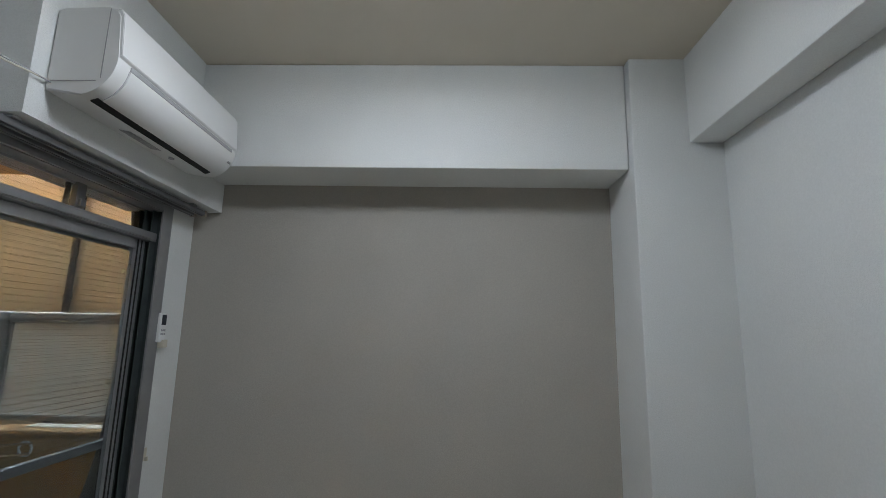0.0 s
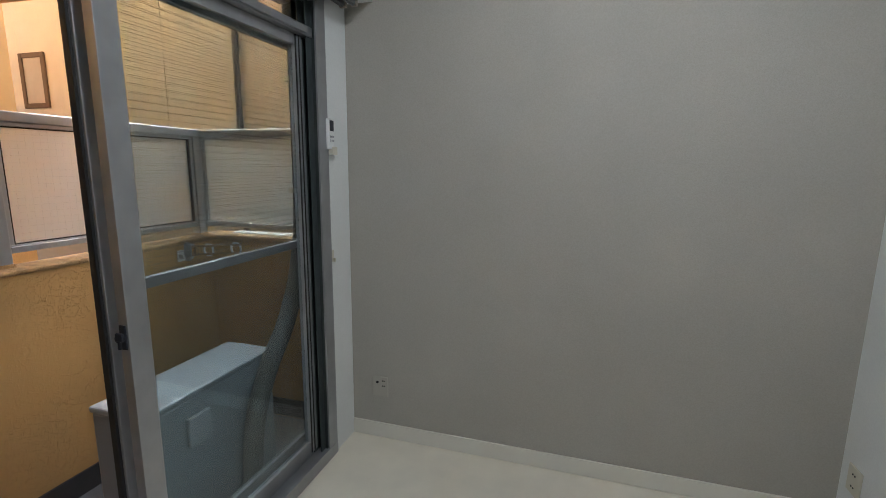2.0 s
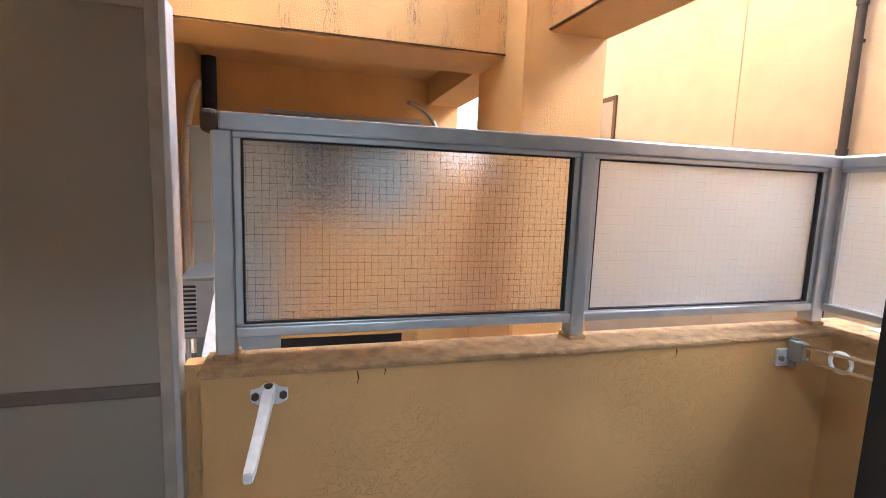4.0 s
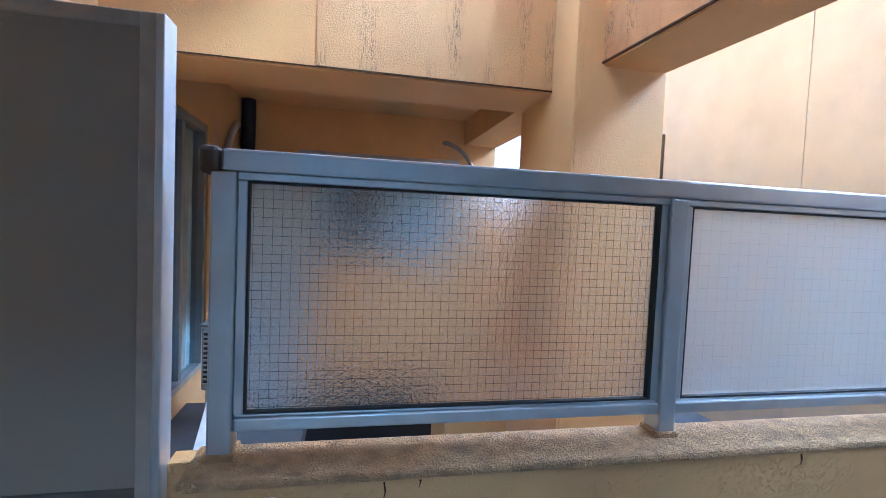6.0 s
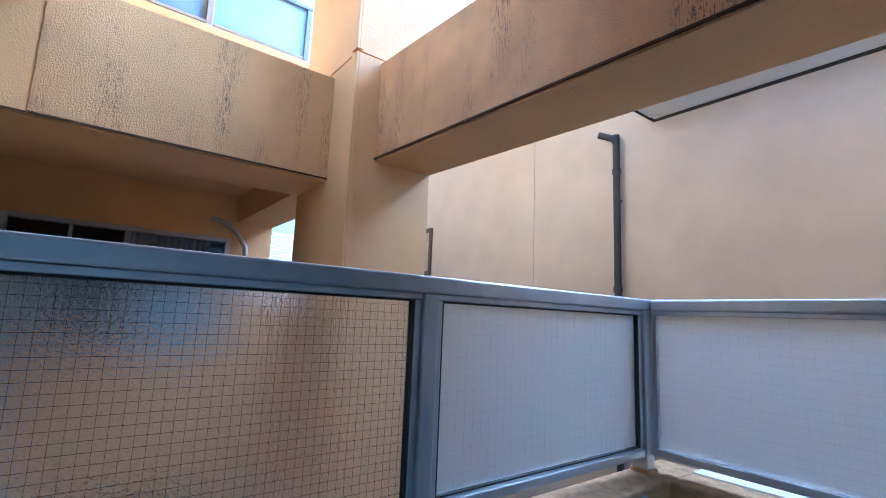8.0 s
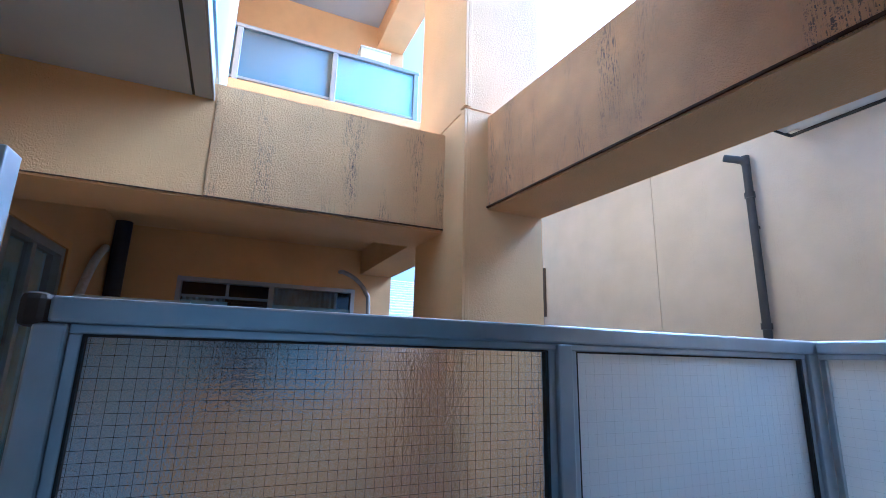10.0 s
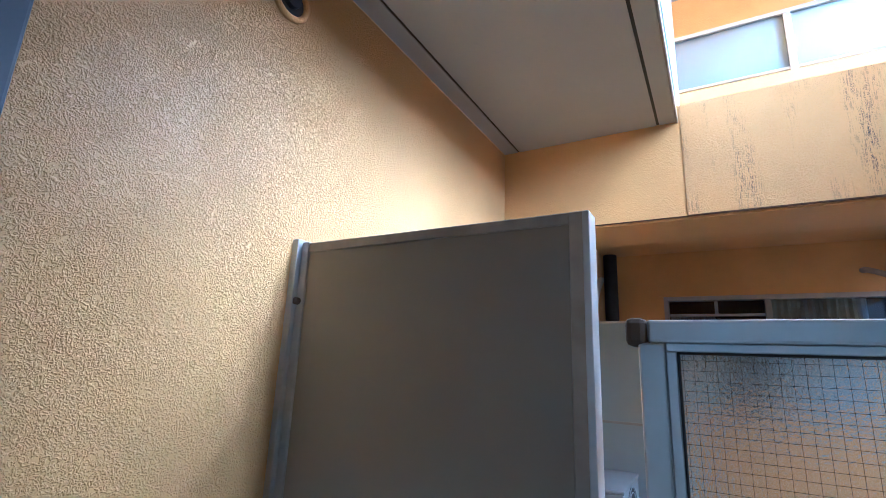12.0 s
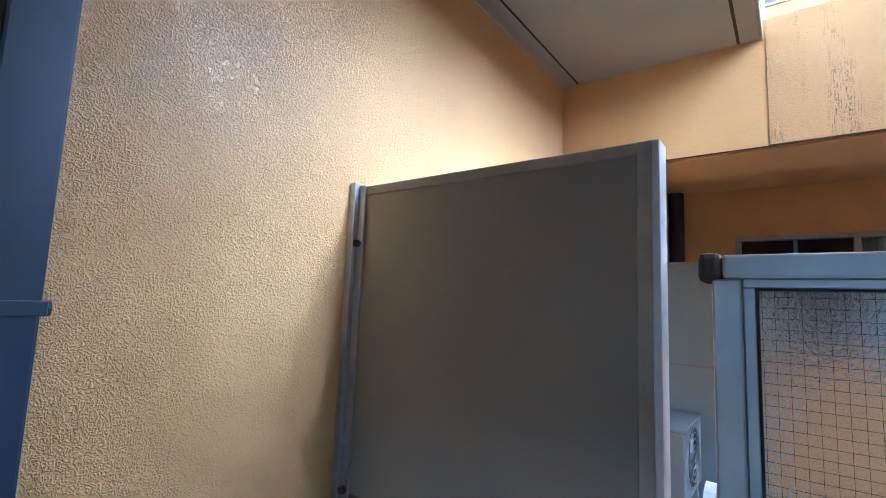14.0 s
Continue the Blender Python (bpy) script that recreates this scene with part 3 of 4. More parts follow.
part("sill", boxes((-1.215, -1.049, OY0 + 0.036, 1.767, 0.001, 0.036), (-1.155, -1.150, OY0 + 0.036, 1.72, 0.036, 0.056), (-1.10, -1.095, OY0 + 0.036, 1.72, 0.036, 0.056),
     (-1.048, -1.036, OY0 - 0.01, 1.812, 0.001, 0.05), bev=0.0012), ALU, door)
part("transom_bar", boxes((-1.175, -1.062, OY0 + 0.036, 1.766, 1.601, 1.634), (-1.062, -1.055, OY0 + 0.036, 1.727, 1.606, 1.628), bev=0.002), ALU, door)
part("transom_mullion", boxes((-1.13, -1.085, 1.398, 1.434, 1.635, 1.721), (-1.085, -1.075, 1.405, 1.427, 1.645, 1.67), bev=0.002), ALU_DARK, door)
part("transom_mullion", boxes((-1.13, -1.085, 0.70, 0.736, 1.635, 1.721), bev=0.002), ALU_DARK, door)
for y0, y1 in ((0.737, 1.397), (1.435, 1.755)):
    pane(door, 'x', -1.105, y0, y1, 1.635, 1.721, CLEAR, 0.002, r=0.00024, rv=0.00006, step=0.018, wire=WIRE_DOOR)


def sash(name, x0, x1, ya, yb, label, mid=True):
    s = part(name, boxes((x0, x1, ya, ya + 0.056, 0.056, 1.60), (x0, x1, yb - 0.045, yb, 0.056, 1.60),
             (x0 + 0.002, x1 - 0.002, ya + 0.056, yb - 0.045, 0.056, 0.105), (x0 + 0.002, x1 - 0.002, ya + 0.056, yb - 0.045, 1.565, 1.60), bev=0.002), ALU, door, label)
    xc = (x0 + x1) / 2
    if mid:
        part("mid_rail", boxes((x0 + 0.003, x1 - 0.003, ya + 0.056, yb - 0.045, 0.860, 0.888), bev=0.002), ALU_DARK, s)
        pane(s, 'x', xc, ya + 0.056, yb - 0.045, 0.105, 0.860, CLEAR, 0.002, grid=False)
        pane(s, 'x', xc, ya + 0.056, yb - 0.045, 0.888, 1.565, CLEAR, 0.002, r=0.00024, rv=0.00006, step=0.018, wire=WIRE_DOOR)
    else:
        p = pane(s, 'x', xc, ya + 0.056, yb - 0.045, 0.105, 1.565, CLEAR, 0.002, grid=False)
        part("wire_grid", wires('x', xc + 0.0026, ya + 0.056, yb - 0.045, 0.90, 1.565, 0.018, r=0.00027, rv=0.00009), WIRE_DOOR, p, "thin brown wire grid")
    return s


inner = sash("inner_sash", -1.113, -1.085, 1.008, 1.738, "grey aluminium sash with wired glass", False)
outer = sash("outer_sash", -1.170, -1.142, 1.008, 1.834, "grey aluminium sash slid behind the inner one")
# Black strips paint the shaded lines along the closing stile.
for y0, y1 in ((1.694, 1.700), (1.714, 1.719)):
    part("stile_shade_strip", boxes((-1.0848, -1.0825, y0, y1, 0.06, 1.598)), RUBBER, inner, "black strip painting a shaded line on the stile")
part("gasket", boxes((-1.168, -1.150, 1.001, 1.008, 0.06, 1.60)), RUBBER, outer, "black rubber edge seal")
bm = boxes((-1.108, -1.090, 1.004, 1.008, 0.748, 0.806), bev=0.0015)
cyl(bm, (-1.099, 1.008, 0.778), (-1.099, 0.992, 0.778), 0.009, 18)
box(bm, -1.105, -1.083, 0.990, 0.997, 0.772, 0.792, bev=0.003)
box(bm, -1.102, -1.095, 0.992, 0.999, 0.752, 0.778, bev=0.002)
# Greyish lock painted black to stand in for its surrounding shadow.
part("crescent_lock", bm, BLACK_PIPE, inner, "crescent lock blackened for the shadow round it")

# ---- curtain rail ----
rail = thing("curtain_rail", (-0.99, 0.95, 1.768), "brown-grey double metal curtain rail under the beam", "curtain rail")
for x in (-0.972, -1.016):
    part("track", boxes((x - 0.011, x + 0.011, 0.0, 1.90, 1.742, 1.760), (x - 0.004, x + 0.004, 0.0, 1.90, 1.738, 1.742), bev=0.0015), ALU_DARK, rail)
    part("end_cap", boxes((x - 0.013, x + 0.013, 1.900, 1.915, 1.738, 1.763), bev=0.002), CREAM_METAL, rail)
for y in (0.25, 1.05, 1.82):
    part("bracket", boxes((-1.032, -0.958, y - 0.012, y + 0.012, 1.7605, 1.769), bev=0.001), ALU, rail)

# ---- indoor air conditioner ----
AY0, AY1 = 1.070, 1.690
ac = thing("air_conditioner", (-0.927, 1.38, 1.83), "white wall-mounted air conditioner on the beam above the door", "air conditioner")
belly = [(-0.848 + 0.096 * math.cos(radians(k)), 1.936 + 0.100 * math.sin(radians(k))) for k in range(0, -96, -8)]
brow = [(-0.795 + 0.038 * math.cos(radians(k)), 2.037 + 0.038 * math.sin(radians(k))) for k in range(90, 0, -15)]
bm = extrude(bmesh.new(), [(-0.926, 1.851), (-0.926, 2.068), (-0.91, 2.075)] + brow + belly, 'y', AY0, AY1)
bmesh.ops.bevel(bm, geom=[e for e in bm.edges if len({round(v.co.y, 4) for v in e.verts}) == 1], offset=0.004, segments=3, affect='EDGES')
rounded(part("body", bm, PLASTIC, ac).data)
bm = extrude(bmesh.new(), [(-0.775, 2.073), (-0.764, 2.071), (-0.754, 2.054), (-0.745, 1.942), (-0.753, 1.936), (-0.760, 2.048)], 'y', AY0 + 0.002, AY1 - 0.002)
bmesh.ops.bevel(bm, geom=list(bm.edges), offset=0.0015, segments=2, affect='EDGES')
rounded(part("front_panel", bm, PLASTIC, ac, "glossy white front panel").data)
curve = [(-0.848 + 0.099 * math.cos(radians(k)), 1.936 + 0.103 * math.sin(radians(k))) for k in range(-8, -70, -5)]
bm = extrude(bmesh.new(), curve + [(-0.848 + 0.094 * math.cos(radians(k)), 1.936 + 0.098 * math.sin(radians(k))) for k in range(-68, -7, 5)], 'y', AY0 + 0.045, AY1 - 0.035)
rounded(part("flap", bm, PLASTIC, ac, "curved white air flap").data)
part("end_seam", extrude(bmesh.new(), [(-0.848 + r * 0.0965 * math.cos(radians(k)), 1.936 + r * 0.1005 * math.sin(radians(k))) for r, ks in ((1.0, range(-8, -70, -10)), (0.985, range(-68, -7, 10))) for k in ks], 'y', AY0 + 0.0425, AY0 + 0.0440), PLASTIC_GREY, ac)
part("panel_gap", boxes((-0.7565, -0.7505, AY0 + 0.045, AY1 - 0.03, 1.924, 1.935)), PLASTIC_GREY, ac)
part("air_slot", extrude(bmesh.new(), [(-0.812, 1.846), (-0.8145, 1.8405), (-0.832, 1.8345), (-0.831, 1.843)], 'y', AY0 + 0.03, AY1 - 0.045), DARK, ac, "black air outlet slot")
part("logo", boxes((-0.7475, -0.7465, AY0 + 0.03, AY0 + 0.075, 1.948, 1.954)), PLASTIC_GREY, ac)
part("logo", boxes((-0.7475, -0.7465, AY1 - 0.05, AY1 - 0.03, 1.944, 1.949)), PLASTIC_GREY, ac)
part("indicator", boxes((-0.770, -0.762, AY1 - 0.034, AY1 - 0.008, 1.885, 1.903), bev=0.002), PLASTIC_GREY, ac)
bm = bmesh.new()
for y, w in ((1.29, 0.024), (1.318, 0.028), (1.350, 0.020), (1.374, 0.032), (1.410, 0.024)):
    for k in range(3):
        x = -0.898 + 0.013 * k
        z = 1.8352 + (-0.848 - x) * 0.2
        extrude(bm, [(x, z - 0.0008), (x + 0.010, z - 0.0028), (x + 0.010, z - 0.0016), (x, z + 0.0004)], 'y', y, y + w)
part("warning_sticker", bm, PLASTIC_GREY, ac, "grey printed pictogram sticker")
bm2 = cyl(bmesh.new(), (-0.87, 1.50, 1.836), (-0.87, 1.50, 1.843), 0.009, 16)
part("screw_cover", bm2, PLASTIC_GREY, ac)
part("seam", boxes((-0.925, -0.80, AY0 - 0.0012, AY0 - 0.0002, 1.872, 1.874), (-0.79, -0.788, AY0 - 0.0012, AY0 - 0.0002, 1.88, 2.07)), PLASTIC_GREY, ac)
cable = thing("cable", (-0.92, 1.0, 1.87), "thin white power cable strung along the beam", "cable")
part("cord", tube(bmesh.new(), [(-0.915, 1.075, 1.872), (-0.916, 1.02, 1.866), (-0.918, 0.94, 1.858), (-0.919, 0.80, 1.868), (-0.919, 0.5, 1.872), (-0.919, 0.2, 1.87)], 0.0025, 8, 6), PLASTIC_IVORY, cable)
part("cord", tube(bmesh.new(), [(-0.912, 1.078, 1.868), (-0.917, 1.0, 1.868), (-0.917, 0.9, 1.862), (-0.919, 0.7, 1.872), (-0.919, 0.2, 1.875)], 0.002, 8, 6), PLASTIC_GREY, cable)

# ---- ceiling lamp ----
cl = thing("ceiling_lamp", (-0.02, 0.87, CEIL), "round white ceiling lamp, switched on", "lamp")
part("base", cyl(bmesh.new(), (-0.02, 0.87, 2.30), (-0.02, 0.87, CEIL), 0.12, 32), PLASTIC, cl)
part("shade", cyl(bmesh.new(), (-0.02, 0.87, 2.262), (-0.02, 0.87, 2.30), 0.17, 40, 0.19), LAMP_COVER, cl)

# ---- remote control, sockets, hook ----
rc = thing("remote_control", (WX, 1.82, 1.21), "white remote control in a holder on the wall", "remote control")
part("body", boxes((WX + 0.004, WX + 0.020, 1.797, 1.833, 1.225, 1.335), bev=0.005), PLASTIC, rc)
part("display", boxes((WX + 0.0195, WX + 0.0212, 1.802, 1.828, 1.290, 1.328)), BLACK_PIPE, rc, "dark display")
for k in range(6):
    part("button", boxes((WX + 0.0195, WX + 0.0215, 1.802 + 0.010 * (k % 3), 1.809 + 0.010 * (k % 3), 1.252 + 0.014 * (k // 3), 1.260 + 0.014 * (k // 3)), bev=0.001), PLASTIC_GREY, rc)
part("holder", boxes((WX + 0.0005, WX + 0.004, 1.813, 1.841, 1.205, 1.315), (WX + 0.004, WX + 0.028, 1.813, 1.841, 1.205, 1.235), bev=0.003), PLASTIC_IVORY, rc, "ivory wall holder")


def socket(name, at, normal_axis, label, holes, plate):
    s = thing(name, at, label, "socket")
    x, y, z = at
    if normal_axis == 'y':
        part("plate", boxes((x - 0.036, x + 0.036, y - 0.007, y - 0.0005, z - 0.045, z + 0.045), bev=0.003), plate, s)
        for dx, dz, r in holes:
            part("hole", cyl(bmesh.new(), (x + dx, y - 0.0085, z + dz), (x + dx, y - 0.006, z + dz), r, 12), DARK, s)
    else:
        part("plate", boxes((x - 0.007, x - 0.0005, y - 0.036, y + 0.036, z - 0.045, z + 0.045), bev=0.003), plate, s)
        for dy, dz, r in holes:
            part("hole", cyl(bmesh.new(), (x - 0.0085, y + dy, z + dz), (x - 0.006, y + dy, z + dz), r, 12), DARK, s)
    return s


socket("wall_socket", (-0.915, GW, 0.235), 'y', "ivory aerial and power socket low on the accent wall", ((-0.012, 0.02, 0.006), (0.012, 0.028, 0.003), (0.020, 0.028, 0.003), (0.012, 0.005, 0.003), (0.020, 0.005, 0.003)), SOCKET)
socket("wall_socket", (COLX, 1.885, 0.215), 'x', "ivory power socket low on the column side", ((-0.006, 0.02, 0.003), (0.006, 0.02, 0.003), (-0.006, -0.02, 0.003), (0.006, -0.02, 0.003)), PLASTIC_IVORY)
hk = thing("wall_hook", (WX, 1.825, 0.83), "small ivory plastic hook on the wall", "hook")
part("pad", boxes((WX + 0.0005, WX + 0.005, 1.815, 1.832, 0.80, 0.845), bev=0.002), PLASTIC_IVORY, hk)
part("prong", boxes((WX + 0.005, WX + 0.016, 1.820, 1.828, 0.80, 0.815), bev=0.002), PLASTIC_IVORY, hk)

# ---- balcony railing ----
rl = thing("balcony_railing", (-2.08, 1.3, PTOP), "grey aluminium balcony railing with frosted wired glass", "railing")
bm = boxes((-2.108, -2.056, 0.447, 2.296, 1.304, 1.342), bev=0.005)
part("top_rail", bm, RAIL, rl)
part("top_rail", boxes((-2.054, OUT - 0.002, 2.240, 2.297, 1.304, 1.341), bev=0.006), RAIL, rl)
part("end_cap", boxes((-2.112, -2.052, 0.412, 0.4465, 1.297, 1.346), bev=0.010), BROWN_CAP, rl, "brown plastic end cap")
part("head_bar", boxes((-2.100, -2.062, 0.474, 2.204, 1.290, 1.3035), bev=0.002), RAIL, rl)
part("head_bar", boxes((-2.054, -1.27, 2.246, 2.282, 1.290, 1.3035), bev=0.002), RAIL, rl)
part("bottom_rail", boxes((-2.104, -2.058, 0.474, 1.3215, 0.845, 0.869), (-2.092, -2.066, 0.474, 1.3215, 0.869, 0.874), bev=0.003), RAIL, rl)
part("bottom_rail", boxes((-2.104, -2.058, 1.363, 2.204, 0.845, 0.869), (-2.092, -2.066, 1.363, 2.204, 0.869, 0.874), bev=0.003), RAIL, rl)
part("bottom_rail", boxes((-2.054, -1.27, 2.242, 2.284, 0.845, 0.869), bev=0.003), RAIL, rl)
for y0, y1 in ((0.432, 0.473), (1.3225, 1.362), (2.205, 2.252)):
    post = part("post", boxes((-2.106, -2.054, y0, y1, PTOP, 1.3035), bev=0.004), RAIL, rl)
    part("foot_seal", boxes((-2.112, -2.048, y0 - 0.006, y1 + 0.006, PTOP - 0.002, PTOP + 0.012), bev=0.004), COPING, post)
part("post", boxes((-1.265, -1.22, 2.244, 2.284, PTOP, 1.3035), bev=0.004), RAIL, rl)
for y0, y1 in ((0.4735, 0.490), (1.305, 1.322), (1.3625, 1.379), (2.188, 2.2045)):
    part("glazing_bar", boxes((-2.096, -2.064, y0, y1, 0.8745, 1.2895), bev=0.002), RAIL, rl)
part("glazing_bar", boxes((-2.0535, -2.038, 2.248, 2.280, 0.8695, 1.2895), bev=0.002), RAIL, rl)
for y0, y1 in ((0.490, 1.305), (1.379, 2.188)):
    for a, b, c, d in ((y0, y0 + 0.004, 0.8745, 1.2895), (y1 - 0.007, y1, 0.8745, 1.2895), (y0 + 0.004, y1 - 0.007, 1.2855, 1.2895), (y0 + 0.004, y1 - 0.007, 0.8745, 0.8785)):
        part("seal", boxes((-2.078, -2.0655, a, b, c, d)), RUBBER, rl, "black glazing seal")
pane(rl, 'x', -2.084, 0.489, 1.306, 0.872, 1.2905, FROST, 0.003, r=0.00028, rv=0.00024, shade=True, step=0.0165)
pane(rl, 'x', -2.084, 1.378, 2.189, 0.872, 1.2905, FROST_FINE, 0.003, r=0.00010, rv=0.00006, shade=True)
pane(rl, 'y', 2.264, -2.040, -1.264, 0.8685, 1.2905, FROST_FINE, 0.003, r=0.00014, rv=0.00006, back=-1, shade=True)

# ---- washing-pole brackets ----
pb = thing("pole_bracket", (PX1, 0.549, 0.72), "worn white metal washing-pole bracket swung out from the parapet", "bracket", "washing-pole brackets")
bm = extrude(bmesh.new(), [(0.511, 0.752), (0.530, 0.752), (0.538, 0.764), (0.561, 0.764), (0.569, 0.752), (0.588, 0.752), (0.588, 0.725), (0.572, 0.716), (0.526, 0.716), (0.511, 0.725)], 'x', PX1 + 0.0005, PX1 + 0.008)
bmesh.ops.bevel(bm, geom=list(bm.edges), offset=0.002, segments=2, affect='EDGES')
part("base_plate", bm, WHITE_METAL, pb)
for y in (0.521, 0.578):
    part("bolt", cyl(bmesh.new(), (PX1 + 0.008, y, 0.738), (PX1 + 0.016, y, 0.738), 0.0085, 6), BROWN_CAP, pb, "dark bolt head")
part("pivot", cyl(bmesh.new(), (PX1 + 0.020, 0.537, 0.752), (PX1 + 0.020, 0.562, 0.752), 0.012, 16), WHITE_METAL, pb)
part("pivot_pin", cyl(bmesh.new(), (PX1 + 0.020, 0.549, 0.760), (PX1 + 0.020, 0.549, 0.7665), 0.009, 12), BROWN_CAP, pb, "dark pivot pin")
bm = bmesh.new()
spine = [(PX1 + 0.010, 0.549, 0.024, 0.726, 0.760), (PX1 + 0.060, 0.549, 0.022, 0.732, 0.761), (PX1 + 0.170, 0.549, 0.019, 0.740, 0.763), (PX1 + 0.320, 0.548, 0.016, 0.750, 0.768), (PX1 + 0.352, 0.548, 0.013, 0.757, 0.774)]
rings = [[bm.verts.new(v) for v in ((x, y - w / 2, z0), (x, y + w / 2, z0), (x, y + w / 2, z1), (x, y - w / 2, z1))] for x, y, w, z0, z1 in spine]
for p, q in zip(rings, rings[1:]):
    for k in range(4):
        bm.faces.new((p[k], p[(k + 1) % 4], q[(k + 1) % 4], q[k]))
bm.faces.new(rings[0])
bm.faces.new(rings[-1][::-1])
bmesh.ops.bevel(bm, geom=list(bm.edges), offset=0.002, segments=2, affect='EDGES')
part("arm", bm, WHITE_METAL, pb, "worn white pole arm")

pb2 = thing("pole_bracket", (PX1, 2.03, 0.70), "grey metal washing-pole bracket swung out from the parapet", "bracket", "washing-pole brackets")
part("base_plate", boxes((PX1 + 0.0005, PX1 + 0.010, 1.985, 2.075, 0.70, 0.755), bev=0.003), WHITE_METAL, pb2)
for y in (1.995, 2.065):
    part("bolt", cyl(bmesh.new(), (PX1 + 0.010, y, 0.727), (PX1 + 0.018, y, 0.727), 0.008, 8), STEEL, pb2)
part("pivot", cyl(bmesh.new(), (PX1 + 0.022, 2.03, 0.700), (PX1 + 0.022, 2.03, 0.790), 0.010, 16), STEEL, pb2)
part("knuckle", boxes((PX1 + 0.010, PX1 + 0.055, 2.017, 2.043, 0.722, 0.785), bev=0.004), ALU, pb2)
for z in (0.728, 0.768):
    bm = extrude(bmesh.new(), [(PX1 + 0.050, z), (PX1 + 0.050, z + 0.008), (PX1 + 0.335, z + 0.036), (PX1 + 0.335, z + 0.028)], 'y', 2.020, 2.040)
    bmesh.ops.bevel(bm, geom=list(bm.edges), offset=0.002, segments=2, affect='EDGES')
    part("arm", bm, CHROME, pb2, "chromed flat arm bar")
part("arm_web", boxes((PX1 + 0.056, PX1 + 0.064, 2.021, 2.039, 0.737, 0.768), bev=0.001), CHROME, pb2)
for x, z in ((PX1 + 0.150, 0.762), (PX1 + 0.310, 0.778)):
    ring = [(x + 0.027 * math.cos(2 * math.pi * k / 24), 2.030, z + 0.027 * math.sin(2 * math.pi * k / 24)) for k in range(25)]
    part("ring", tube(bmesh.new(), ring, 0.005, 8, 2), PLASTIC, pb2, "white plastic pole ring")

pb3 = thing("pole_bracket", (NIBX, 0.385, 0.70), "white metal washing-pole bracket standing out behind the parapet", "bracket", "washing-pole brackets")
part("base_plate", boxes((NIBX - 0.008, NIBX + 0.0015, 0.362, 0.404, 0.68, 0.748), bev=0.003), WHITE_METAL, pb3)
bm = extrude(bmesh.new(), [(NIBX - 0.008, 0.69), (NIBX - 0.008, 0.735), (NIBX - 0.20, 0.875), (NIBX - 0.235, 0.885), (NIBX - 0.24, 0.86), (NIBX - 0.21, 0.83)], 'y', 0.372, 0.394)
part("arm", bm, WHITE_METAL, pb3)

# ---- partition ----
pt = thing("balcony_partition", (-2.08, -0.05, BFLOOR), "grey balcony partition board in a metal frame", "partition")
part("board", boxes((-2.093, -2.085, -0.42, 0.31, 0.741, 1.538)), BOARD, pt)
part("board", boxes((-2.093, -2.085, -0.42, 0.31, -0.05, 0.713)), BOARD, pt)
part("top_strip", boxes((-2.098, -2.080, -0.408, 0.312, 1.536, 1.561), bev=0.002), CREAM_METAL, pt)
part("mid_strip", boxes((-2.096, -2.080, -0.408, 0.312, 0.712, 0.742), bev=0.002), STRIP, pt, "dark brown cover strip")
part("side_strip", boxes((-2.098, -2.078, 0.312, 0.340, -0.13, 1.561), bev=0.002), CREAM_METAL, pt)
part("edge_angle", boxes((-2.125, -2.070, 0.340, 0.354, BFLOOR, 1.558), bev=0.002), RAIL, pt)
part("wall_channel", boxes((-2.105, -2.062, LY, LY + 0.022, BFLOOR, 1.572), (-2.096, -2.078, LY + 0.022, LY + 0.047, BFLOOR, 1.565), bev=0.002), ALU_LIGHT, pt)
part("bolt", cyl(bmesh.new(), (-2.078, LY + 0.030, 1.40), (-2.066, LY + 0.030, 1.40), 0.010, 10), BROWN_CAP, pt, "dark bolt head")
part("bolt", cyl(bmesh.new(), (-2.078, LY + 0.030, 0.75), (-2.066, LY + 0.030, 0.75), 0.010, 10), BROWN_CAP, pt, "dark bolt head")

# ---- downpipe and vent on the courtyard wall ----
dp = thing("downpipe", (-1.357, LY, BFLOOR), "navy blue square downpipe strapped to the stucco wall", "downpipe")
part("pipe", boxes((-1.402, -1.312, LY + 0.006, LY + 0.075, BFLOOR, 2.468), bev=0.006), NAVY, dp)
part("strap", boxes((-1.408, -1.306, LY + 0.0005, LY + 0.080, 1.203, 1.226), bev=0.002), NAVY, dp)
part("strap_bolt", cyl(bmesh.new(), (-1.418, LY + 0.045, 1.214), (-1.408, LY + 0.045, 1.214), 0.013, 12), NAVY, dp)
vt = thing("vent_pipe", (-1.945, LY, 2.27), "round vent opening in the stucco wall", "vent")
bm = bmesh.new()
tube(bm, [(-1.945 + 0.058 * math.cos(2 * math.pi * k / 24), LY + 0.006, 2.27 + 0.058 * math.sin(2 * math.pi * k / 24)) for k in range(25)], 0.010, 8, 2)
part("collar", bm, OCHRE_SMOOTH, vt)
part("opening", cyl(bmesh.new(), (-1.945, LY + 0.0005, 2.27), (-1.945, LY + 0.004, 2.27), 0.056, 24), DARK, vt)
part("pipe_end", cyl(bmesh.new(), (-1.945, LY + 0.004, 2.27), (-1.945, LY + 0.02, 2.27), 0.028, 20), BLACK_PIPE, vt)


